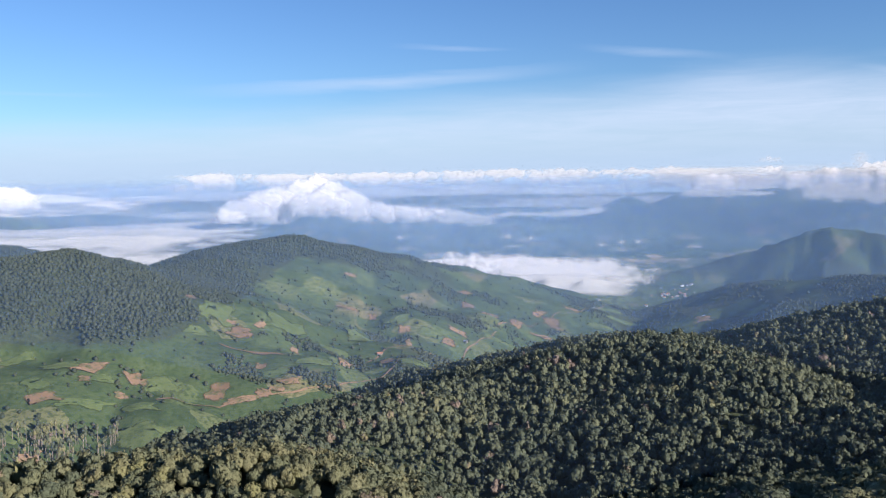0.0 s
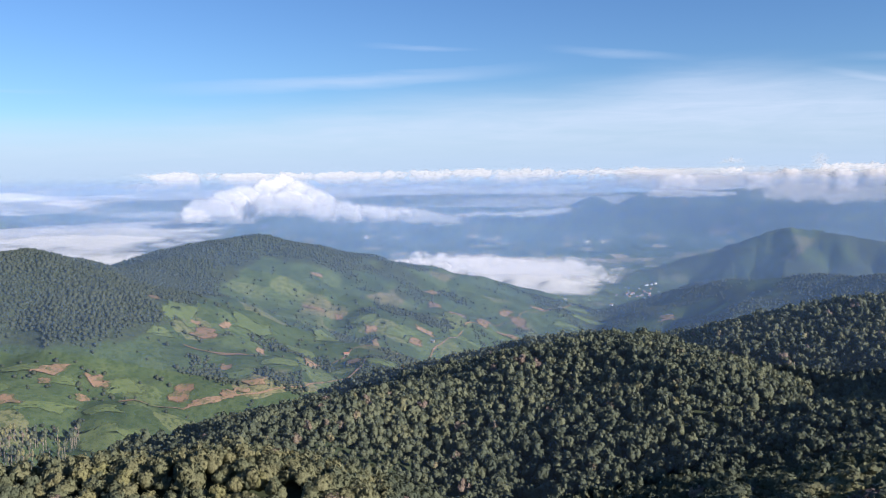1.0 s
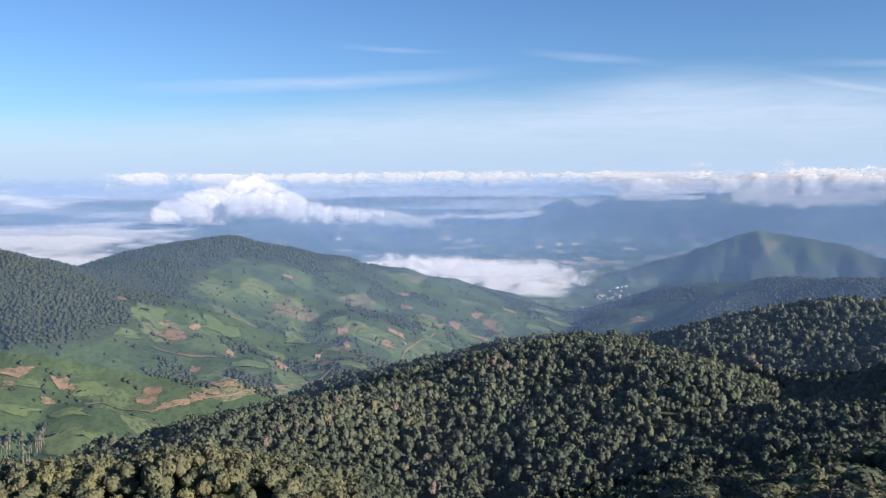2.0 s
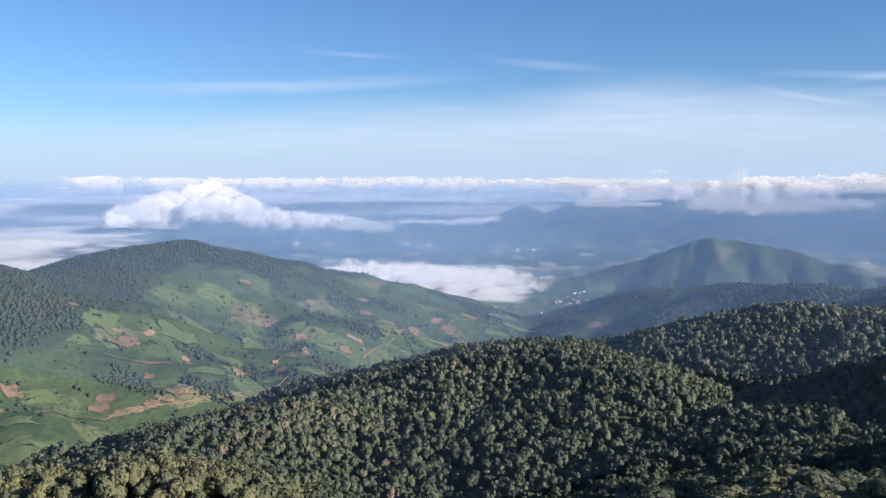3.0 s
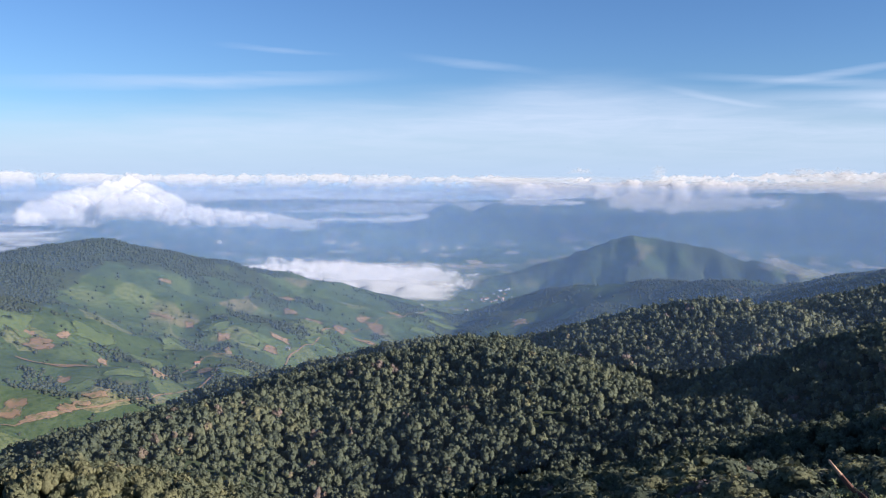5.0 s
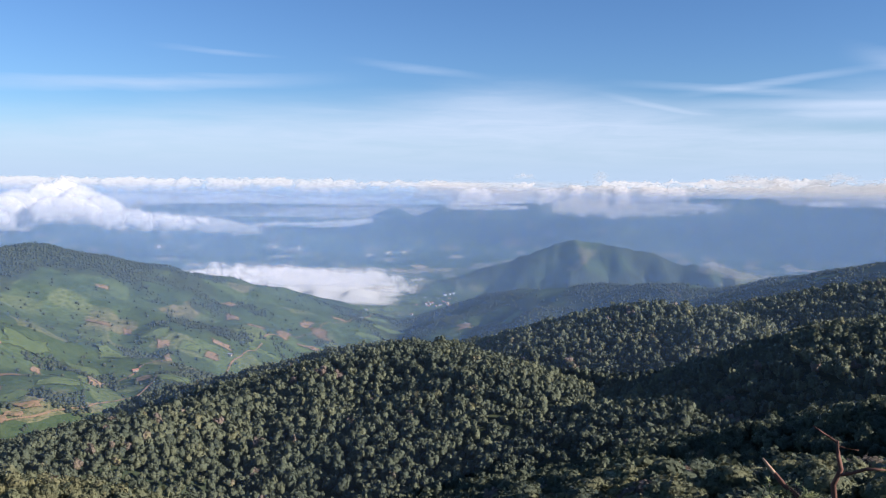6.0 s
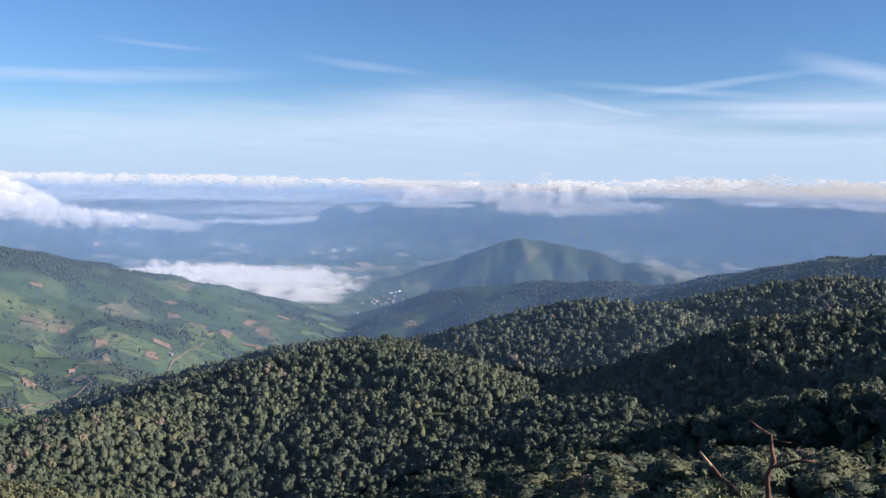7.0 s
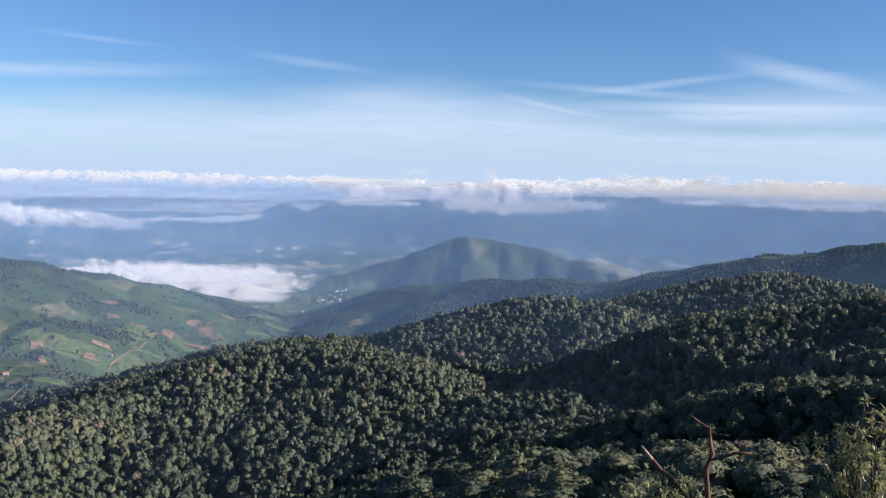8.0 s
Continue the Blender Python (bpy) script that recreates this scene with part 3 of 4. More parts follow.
def make_forest():
    rng = np.random.default_rng(11)
    near_t = [crown(rng, 6, 150, 0.115) for _ in range(8)]
    far_t = [crown(rng, 4, 28, 0.19, False) for _ in range(8)]
    x, y = tree_places(rng, -33, 58, 116, 980, 6.5)
    z, tops = relief(x, y)
    m = tops["near"] > forest_edge(x, y) + 12 * fbm(x, y, 90, 3, 3)
    x, y, z = x[m], y[m], z[m]
    size = (3.9 + 2.7 * rng.uniform(size=len(x)) ** 1.6) * (1 + 0.25 * fbm(x, y, 60, 2, 5))
    tall = size * rng.uniform(0.9, 1.5, len(x))
    lift = rng.uniform(4.5, 8.0, len(x))
    # crowns on the left knoll are yellower, and lightened in colour to look sunlit
    tint = 0.28 + 0.12 * rng.normal(size=len(x)) + 0.12 * fbm(x, y, 80, 2, 9) + np.where((x < -10) & (y < 400), 0.36, 0.0)
    tint = np.where(rng.uniform(size=len(x)) < 0.025, rng.uniform(0.9, 1.0, len(x)), np.clip(tint, 0, 0.86))
    far_off = np.hypot(x, y)
    seen = in_view(x, y, z + lift + tall)
    single = np.zeros(len(x), bool)
    single[np.argsort(np.where(seen, far_off, 1e6))[:240]] = True
    close = (far_off < 370) & ~single & seen
    plain_t = [far_crown(rng) for _ in range(6)]
    models = [tree_model(rng, "broadleaf_tree", crown(rng, 10, 420, 0.085), BARK, 1.55, 0.5, LEAVES_SINGLE) for _ in range(6)]
    for k, i in enumerate(np.flatnonzero(single)):
        at = pose(x[i], y[i], z[i], 0, 0, rng.uniform(0, 360))
        one = models[k] if k < len(models) else copy_thing(models[k % len(models)], at)
        one.matrix_basis = at @ Matrix.Diagonal((size[i], size[i], 0.5 * size[i] + 0.5 * lift[i] / 1.55, 1))
        tagged(one, "evergreen broadleaf tree with a rounded dark green crown", "tree", "trees on the near slope")
    for m, t, nm in ((close, near_t, "woodland_near"), (~close & ~single & seen, far_t, "woodland_slopes"), (~close & ~single & ~seen, plain_t, "woodland_hollows")):
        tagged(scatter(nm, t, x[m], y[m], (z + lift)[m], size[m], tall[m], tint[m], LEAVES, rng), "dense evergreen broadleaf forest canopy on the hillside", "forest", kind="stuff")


make_forest()


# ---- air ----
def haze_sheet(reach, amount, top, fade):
    """A stand-in for hazy air right across the view: two flat leaning panels that run into one another, each at the
    same angle to the sun.
    """
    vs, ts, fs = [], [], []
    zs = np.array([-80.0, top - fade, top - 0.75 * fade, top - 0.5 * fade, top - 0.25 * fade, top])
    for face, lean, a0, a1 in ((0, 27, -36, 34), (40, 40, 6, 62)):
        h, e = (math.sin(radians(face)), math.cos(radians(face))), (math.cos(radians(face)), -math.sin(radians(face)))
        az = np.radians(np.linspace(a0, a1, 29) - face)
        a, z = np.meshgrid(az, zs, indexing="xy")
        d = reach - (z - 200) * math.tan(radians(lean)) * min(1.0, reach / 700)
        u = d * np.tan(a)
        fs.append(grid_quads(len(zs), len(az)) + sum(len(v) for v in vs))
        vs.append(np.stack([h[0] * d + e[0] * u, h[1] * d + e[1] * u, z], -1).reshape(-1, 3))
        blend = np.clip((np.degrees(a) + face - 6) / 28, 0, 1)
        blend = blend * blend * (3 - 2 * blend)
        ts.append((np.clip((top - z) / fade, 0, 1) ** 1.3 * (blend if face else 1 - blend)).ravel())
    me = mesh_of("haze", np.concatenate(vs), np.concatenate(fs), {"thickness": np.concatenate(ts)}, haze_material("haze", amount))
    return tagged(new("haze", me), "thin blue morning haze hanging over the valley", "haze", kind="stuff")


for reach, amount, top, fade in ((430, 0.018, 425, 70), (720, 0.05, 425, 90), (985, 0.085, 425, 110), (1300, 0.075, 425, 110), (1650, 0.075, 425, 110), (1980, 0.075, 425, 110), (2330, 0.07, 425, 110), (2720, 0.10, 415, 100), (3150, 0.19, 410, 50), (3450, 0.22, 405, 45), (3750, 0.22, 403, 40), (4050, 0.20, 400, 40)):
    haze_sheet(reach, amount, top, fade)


# ---- clouds ----
def rise_at(r, degrees):
    return EYE + r * math.tan(radians(degrees))


def outline_at(outline, az):
    oa, lo, hi = (np.array(c) for c in zip(*outline))
    return np.interp(az, oa, lo), np.interp(az, oa, hi)


def billows(u, size, seed):
    """Round heads of uneven height along a line, 0 to about 1."""
    i = np.floor(u / size).astype(np.int64)
    top = np.zeros(u.shape)
    for di in (-1, 0, 1):
        j = i + di
        at, wide, tall = j + hashed(j, j * 0 + 7, seed), 0.35 + 0.3 * hashed(j, j * 0 + 3, seed), hashed(j, j * 0 + 5, seed) ** 1.5
        top = np.maximum(top, tall * np.sqrt(np.clip(1 - ((u / size - at) / wide) ** 2, 0, 1)))
    return top


def puffs(u, v, size, seed):
    """Round puffs of uneven size packed over a plane: how far they stand out, 0 to 1."""
    u, v = u / size, v / size
    i, j = np.floor(u).astype(np.int64), np.floor(v).astype(np.int64)
    out = np.zeros(u.shape)
    for di in (-1, 0, 1):
        for dj in (-1, 0, 1):
            a, b = i + di, j + dj
            wide = 0.45 + 0.5 * hashed(a, b, seed)
            d2 = (u - a - hashed(a, b, seed + 1)) ** 2 + (v - b - hashed(a, b, seed + 2)) ** 2
            out = np.maximum(out, wide / 0.95 * np.sqrt(np.clip(1 - d2 / wide ** 2, 0, 1)))
    return out


def lean_at(az):
    """How far a cloud's face leans back at an azimuth, as run over rise: nearly level where the sun stands beside it."""
    return np.interp(az, [-5, 14, 20, 36, 50], [0.2, 1.1, 1.5, 2.0, 3.2])


def rolled_cloud(label, radius, deep, outline, mat, seed, size, heads, top=8.0, low=30.0, step=0.06, rows=44, ends=1.2, gaps=0.0, over=0.0):
    """A long or heaped cloud whose face swells in puffs within puffs. outline: azimuth, lower and upper edge, in degrees as seen from
    the hilltop; size: metres of a large puff; heads: how high its heads rise; top, low: metres over which its edges thin out;
    gaps: how far it breaks up along its length."""
    az = np.arange(outline[0][0], outline[-1][0] + step, step)
    lo, hi = outline_at(outline, az)
    zb, zt = EYE + radius * np.tan(np.radians(lo)), EYE + radius * np.tan(np.radians(hi))
    u = np.radians(az) * radius
    lump = billows(u, size * 1.4, seed) + 0.5 * billows(u, size * 0.6, seed + 1) + 0.28 * billows(u, size * 0.26, seed + 2)
    crest = (zt + heads * (lump - 0.45))[None, :]
    foot, peak = zb - 0.6 * low, zt + 1.2 * heads + top
    a, k = np.meshgrid(np.radians(az), np.linspace(0, 1, rows), indexing="xy")
    z = foot[None, :] + (peak - foot)[None, :] * k
    uu = a * radius
    wu, wz = uu + 0.22 * size * fbm(uu, z, size * 0.8, 3, seed + 5), z + 0.18 * size * fbm(uu, z, size * 0.8, 3, seed + 6)
    p = 0.58 * puffs(wu, wz * 1.25, size, seed) + 0.28 * puffs(wu, wz * 1.25, size * 0.42, seed + 9) + 0.14 * puffs(wu, wz * 1.25, size * 0.18, seed + 18)
    side = np.minimum(az - az[0], az[-1] - az)[None, :] / ends
    d = np.minimum(np.minimum((crest - z) / top, (z - zb[None, :] - 0.3 * low * fbm(uu, z * 0, size * 1.5, 3, seed + 8)) / low), 1.6 * side - 1.15)
    thick = 0.5 + over + 0.5 * np.clip(d, -1.4, 1) + 0.4 * (p - 0.5) - gaps * np.clip(0.3 + 1.1 * fbm(uu, z * 2.0, size * 5, 3, seed + 7), 0, 1)
    dome = np.clip(d + 0.5, 0, 1.4)
    dome = dome - 0.3 * dome * dome
    r = radius - deep * (0.34 * p + 0.45 * dome) + (z - 0.5 * float(np.mean(zb + zt))) * lean_at(az)[None, :]
    z = EYE + (z - EYE) * r / radius
    v = np.stack([r * np.sin(a), r * np.cos(a), z], -1).reshape(-1, 3)
    me = mesh_of("cloud", v, grid_quads(*a.shape), {"thickness": thick}, mat, True)
    return tagged(new("cloud", me), label, "cloud", kind="stuff")


def dome_cloud(label, heap, deep, mat, seed, size):
    """Round heads of cloud heaped up before and behind one another."""
    for k, (at, half, foot, top, far) in enumerate(heap):
        u = np.linspace(-1, 1, 17)
        outline = [(float(at + half * a), foot, float(foot + 0.1 + (top - foot - 0.1) * (1 - a * a) ** 0.6)) for a in u]
        rolled_cloud(label, far, deep, outline, mat, seed + k, size, 0.2 * size, 17, 30, 0.05, 46, 0.7)


def stratus(label, radius, az0, az1, levels, mat, seed, streak=0.45, long=800.0):
    """Flat streaks of cloud one above the other. levels: degrees as seen from the hilltop and how dense it is there."""
    az = np.arange(az0, az1, 0.3)
    el = np.linspace(levels[0][0], levels[-1][0], 60)
    a, e = np.meshgrid(np.radians(az), el, indexing="xy")
    z = EYE + radius * np.tan(np.radians(e))
    u = a * radius
    dense = np.interp(e + 0.22 * fbm(u, z * 3, long * 2, 3, seed + 3), *zip(*levels))
    dense = dense + streak * fbm(u, z * 16, long, 5, seed)
    edge = np.minimum(az - az0, az1 - az)[None, :] / 5.0
    r = radius + (z - z.mean()) * 0.6 * lean_at(az)[None, :] + 12 * fbm(u, z * 6, 300, 3, seed + 5)
    z = EYE + (z - EYE) * r / radius
    v = np.stack([r * np.sin(a), r * np.cos(a), z], -1).reshape(-1, 3)
    me = mesh_of("cloud", v, grid_quads(*a.shape), {"thickness": dense - np.clip(1 - edge, 0, 1)}, mat, True)
    return tagged(new("cloud", me), label, "cloud", kind="stuff")


def cloud_sheet(name, label, az0, az1, r0, e0, r1, e1, level, heave, size, mat, seed, shape=None):
    """A flat layer of cloud or fog between two distances; e0, e1: how far below the eye its near and far edges lie."""
    az, s = np.arange(az0, az1, 0.4), np.linspace(0, 1, 44)
    a, k = np.meshgrid(np.radians(az), s, indexing="xy")
    r = r0 + (r1 - r0) * k
    x, y = r * np.sin(a), r * np.cos(a)
    z = rise_at(r0, e0) * (1 - k) + rise_at(r1, e1) * k
    lump = 1.1 * np.abs(fbm(x, y, size, 3, seed))
    rim = np.minimum(np.clip(np.minimum(k, 1 - k) * 5, 0, 1), np.clip(np.minimum(np.degrees(a) - az0, az1 - np.degrees(a)) / (0.3 * (az1 - az0)), 0, 1))
    rim = np.clip(rim * (1 + 0.8 * fbm(x, y, 420, 4, seed + 1)) - 0.25 * (1 - rim), 0, 1)
    z = z + heave * (lump - 0.2) * rim
    dens = level * rim ** 0.8 + 0.3 * (lump - 0.35)
    me = mesh_of(name, np.stack([x, y, z], -1).reshape(-1, 3), grid_quads(len(s), len(az)), {"thickness": dens}, mat, True)
    return tagged(new(name, me), label, "fog" if "fog" in name else "cloud", kind="stuff")


HEAPED = cloud_material("heaped_cloud", 24, 0.48, 0.38, 0.90, 0.28, 1.0, 0.48, 0.80)
BANKED = cloud_material("banked_cloud", 40, 0.46, 0.50, 0.60, 0.35, 1.4, 0.6, 0.56)
EAST = cloud_material("eastern_cloud", 26, 0.46, 0.46, 0.74, 0.3, 1.2, 0.68, 0.76)
THIN = cloud_material("thin_mist", 26, 0.46, 0.45, 0.38, 0.0, 1.4, 0.6, 0.62)
HEADS = cloud_material("cloud_heads", 20, 0.46, 0.42, 0.72, 0.25, 1.2, 0.55, 0.64)
WISPY = cloud_material("wispy_cloud", 60, 0.42, 0.40, 0.70, 0.2, 1.6)
STREAKED = cloud_material("streaked_cloud", 260, 0.42, 0.20, 0.62, 0.0, 9.0, 0.75, 0.60)
FOG = cloud_material("fog", 90, 0.44, 0.40, 0.97, 0.25, 1.0, 0.6, 0.72)
HEAP = [  # azimuth, half width, foot and top in degrees, distance
    (-13.6, 2.2, -3.05, -1.75, 3560), (-12.3, 1.9, -3.2, -1.25, 3600), (-11.3, 1.7, -3.15, -0.88, 3640), (-9.6, 1.9, -2.75, -0.55, 3650), (-8.6, 1.5, -2.4, -0.24, 3700), (-7.5, 1.8, -2.85, -0.72, 3600),
    (-6.4, 1.7, -3.0, -1.3, 3570), (-8.6, 2.4, -2.8, -1.3, 3540), (-4.9, 1.9, -3.25, -2.15, 3580), (-3.0, 1.9, -3.35, -2.4, 3600), (-1.2, 1.8, -3.2, -2.6, 3620)]
CUMULUS = [(18.4, 1.7, -1.4, -0.5, 4060), (20.6, 1.5, -1.3, -0.6, 4080), (23.4, 1.2, -1.35, -0.5, 4060), (25.3, 0.9, -1.3, -0.2, 4080), (27.3, 0.9, -1.5, -0.5, 4050), (28.4, 1.0, -1.55, -0.22, 4040), (30.5, 1.3, -1.0, -0.15, 4080), (31.8, 1.2, -0.95, -0.3, 4090)]
TRAIL = [(-5.5, -3.24, -2.4), (-3.2, -3.42, -2.49), (-0.9, -3.29, -2.55), (1.4, -3.85, -2.8), (2.6, -3.78, -3.15), (4.56, -3.47, -3.25)]
RIM = [(-22.0, -0.9, -0.2), (-17.3, -1.12, -0.06), (-14.0, -1.0, 0.04), (-8.7, -0.91, -0.04), (-3.6, -0.93, -0.08), (-0.5, -0.98, -0.02), (3.1, -0.92, 0.04), (7.4, -0.86, 0.1), (10.4, -0.9, -0.08), (15.3, -0.89, -0.08), (17.5, -0.84, -0.22), (20.3, -0.82, -0.3)]
RIM_EAST = [(20.0, -0.6, -0.25), (21.9, -0.4, -0.1), (26.2, -0.32, 0.06), (30.9, -0.36, 0.13), (34.4, -0.3, 0.24), (38.9, -0.25, 0.35), (41.8, -0.2, 0.40), (44.2, -0.27, 0.5), (46.6, -0.45, 0.55), (49.9, -0.6, 0.38), (52.0, -0.67, 0.33), (62, -0.7, 0.3)]
stratus("grey-blue streaks of stratus below the horizon", 4640, -36, 24, [(-3.6, 0.3), (-3.0, 0.66), (-1.9, 0.70), (-1.35, 0.62), (-0.95, 0.62), (-0.6, 0.22), (-0.1, 0.10)], STREAKED, 19)
stratus("broken stratus over the far plain", 4180, -36, 10, [(-3.5, 0.1), (-3.0, 0.5), (-2.4, 0.42), (-1.8, 0.28), (-1.3, 0.05)], STREAKED, 37, 0.5, 600)
stratus("stratus deck above the far mountains", 4620, 12, 62, [(-1.9, 0.2), (-1.4, 0.65), (-0.6, 0.85), (-0.2, 0.45), (0.1, 0.1)], STREAKED, 43, 0.35)
rolled_cloud("white heads of cloud along the horizon", 4700, 24, RIM, HEADS, 15, 36, 13, 9, 52, 0.06, 44, 5.0, 0.5)
rolled_cloud("white heads of cloud along the eastern horizon", 4560, 24, RIM_EAST, EAST, 23, 34, 12, 9, 34, 0.06, 40, 2.0, 0.7)
for k, (a, wide, lo, hi) in enumerate(((26.95, 0.7, 0.15, 0.75), (21.7, 1.0, 0.3, 0.5), (42.0, 1.3, 0.3, 0.75), (38.3, 1.0, 0.2, 0.6), (36.1, 1.2, 0.2, 0.6))):
    rolled_cloud("small white cloud standing over the bank", 4600, 14, [(a - wide, lo, lo + 0.2), (a - 0.2 * wide, lo, hi), (a + 0.3 * wide, lo, hi * 0.85), (a + wide, lo, lo + 0.2)], THIN, 90 + k, 24, 10, 12, 16, 0.04, 30, 0.7)
rolled_cloud("grey-white bank of cloud along the far mountain crest", 4120, 30, [(15.5, -1.2, -0.75), (18.8, -1.45, -0.55), (21.9, -1.35, -0.6), (25.5, -1.4, -0.3), (28.4, -1.6, -0.35), (31.5, -1.3, -0.3), (33.6, -0.75, -0.3), (37.4, -0.8, -0.2), (39.7, -1.38, -0.12), (43.2, -1.26, 0.12), (46.0, -1.35, 0.3), (49.3, -1.3, 0.25), (52, -1.25, 0.22), (62, -1.2, 0.2)], BANKED, 25, 60, 14, 10, 26, 0.06, 44, 2.0, 0.12, 0.1)
dome_cloud("heaped white clouds resting on the far mountains", CUMULUS, 22, EAST, 121, 30)
rolled_cloud("thin grey cloud spilling down the far mountains", 3990, 18, [(22.5, -1.93, -1.35), (25.48, -2.15, -1.1), (28.25, -2.3, -1.1), (30.59, -2.1, -1.15), (33.29, -1.9, -1.3), (36.0, -1.66, -1.4)], WISPY, 27, 50, 8, 12, 26, 0.08, 24, 1.6)
rolled_cloud("white tufts under the mountain cloud", 4000, 18, [(39.0, -1.35, -1.05), (42.0, -1.35, -1.0), (45.8, -1.4, -0.95), (49.3, -1.4, -0.95), (54, -1.3, -0.9)], EAST, 51, 30, 8, 6, 9, 0.06, 24, 1.0, 0.75)
rolled_cloud("thin lens of cloud before the far mountains", 3960, 12, [(15.9, -1.93, -1.74), (16.82, -1.96, -1.5), (18.78, -1.99, -1.53), (21.14, -1.9, -1.66), (22.5, -1.76, -1.66)], HEADS, 29, 24, 5, 5, 10, 0.05, 20, 0.7)
dome_cloud("heaped white cloud with a flat grey base over the plain", HEAP, 60, HEAPED, 3, 52)
rolled_cloud("low ragged cloud trailing over the plain", 3620, 26, TRAIL, WISPY, 5, 44, 8, 12, 22, 0.06, 30, 1.5, 0.2)
rolled_cloud("streak of low cloud before the far hills", 4060, 12, [(1.5, -3.3, -2.95), (5.35, -3.2, -2.95), (8.52, -3.3, -2.85), (10.9, -3.1, -2.68), (12.4, -2.76, -2.45)], WISPY, 6, 40, 6, 12, 12, 0.08, 22, 1.5, 0.3)
rolled_cloud("small heaped cloud with a pink-grey base", 3560, 44, [(-33, -1.9, -0.8), (-29.5, -1.85, -0.5), (-28.3, -1.85, -0.57), (-27.4, -1.85, -0.67), (-26.4, -1.83, -1.08), (-25.5, -1.77, -1.42)], HEAPED, 8, 50, 12, 9, 22, 0.06, 50, 1.2)
for k, (a, e) in enumerate(((13.4, -5.0), (12.3, -5.05), (4.6, -4.6), (11.0, -5.2), (6.2, -4.75), (-3.0, -4.6))):
    rolled_cloud("small scrap of white mist over the plain", 3180, 8, [(a - 0.5, e - 0.1, e + 0.02), (a, e - 0.12, e + 0.16), (a + 0.5, e - 0.1, e + 0.02)], THIN, 60 + k, 14, 4, 6, 6, 0.05, 14, 0.4)
rolled_cloud("mist rising from the side valley", 3000, 14, [(33.2, -5.7, -5.3), (34.6, -5.9, -5.1), (36.0, -6.2, -5.6), (38.5, -6.3, -6.0)], THIN, 77, 26, 6, 10, 14, 0.06, 22, 1.0)
rolled_cloud("billowing front of the fog in the valley mouth", 2900, 30, [(-2.0, -6.6, -5.75), (-0.94, -6.7, -5.78), (2.57, -7.2, -5.95), (5.34, -7.6, -6.0), (8.53, -8.2, -6.2), (10.92, -8.1, -6.4), (12.5, -7.8, -6.7), (14.5, -7.5, -6.95), (16.5, -7.4, -7.1)], HEAPED, 83, 42, 12, 14, 30, 0.05, 50, 4.2, 0.15)
cloud_sheet("fog_bank", "sea of white fog behind the wooded ridge", -48, -9, 2500, -6.4, 4000, -3.05, 1.15, 12, 200, FOG, 41)
cloud_sheet("fog_bank", "white morning fog lying in the valley mouth", -9, 15.0, 2480, -8.9, 3300, -5.95, 1.12, 14, 120, FOG, 47)


# ---- fields on the slopes ----
def soil_material(name, a, b):
    m, n = material(name)
    co = n.add("ShaderNodeNewGeometry").outputs["Position"]
    v = n.add("ShaderNodeObjectInfo").outputs["Random"]
    mixv = n.math("ADD", n.math("MULTIPLY", v, 0.5), n.math("MULTIPLY", n.noise(co, 0.12, 5, 0.65), 0.6), clamp=True)
    col = n.mix(mixv, a, b)
    col = n.mix(n.math("MULTIPLY", n.smooth(n.noise(co, 0.14, 5, 0.7), 0.46, 0.64), 0.7), col, (0.05, 0.08, 0.032))
    bump = n.add("ShaderNodeBump", {"Height": n.noise(co, 0.5, 3, 0.6), "Strength": 0.6, "Distance": 1.0}).outputs[0]
    d = n.add("ShaderNodeBsdfPrincipled", {"Base Color": col, "Roughness": 0.95, "Specular IOR Level": 0.1, "Normal": bump})
    worn = n.math("ADD", attr(n, "rim"), n.math("MULTIPLY", n.math("SUBTRACT", n.noise(co, 0.09, 5, 0.65), 0.5), 1.3))
    tr = n.add("ShaderNodeBsdfTransparent")
    finish(n, n.add("ShaderNodeMixShader", {0: n.smooth(worn, 0.12, 0.62), 1: tr.outputs[0], 2: d.outputs[0]}).outputs[0])
    return m


def field(name, x, y, half, deep, mat, label, group, rng):
    """A patch that follows the slope, with crooked sides."""
    n = 11
    u, v = np.meshgrid(np.linspace(-1, 1, n), np.linspace(-1, 1, n))
    out = math.atan2(x, y)
    turn = rng.uniform(-0.25, 0.25)
    skew, taper = rng.uniform(-0.4, 0.4), rng.uniform(-0.3, 0.3)
    corner = 1 - 0.05 * (u * v) ** 2
    px, py = (u * (1 + taper * v) + skew * v) * half * corner, v * deep * corner
    px, py = px + half * 0.28 * vnoise(u * 2 + x, v * 2 + y, 3), py + deep * 0.32 * vnoise(u * 2 - y, v * 2 + x, 4)
    ca, sa = math.cos(out + turn), math.sin(out + turn)
    gx, gy = x + px * ca + py * sa, y - px * sa + py * ca
    gz, _ = relief(gx, gy)
    base_z = float(gz[n // 2, n // 2])
    me = mesh_of(name, np.stack([gx - x, gy - y, gz + 1.6 - base_z], -1).reshape(-1, 3), grid_quads(n, n), {"rim": np.clip(2.2 * (1 - np.maximum(np.abs(u), np.abs(v))), 0, 1)}, mat, True)
    ob = new(name, me)
    ob.location = (x, y, base_z)
    return tagged(ob, label, "field", group)


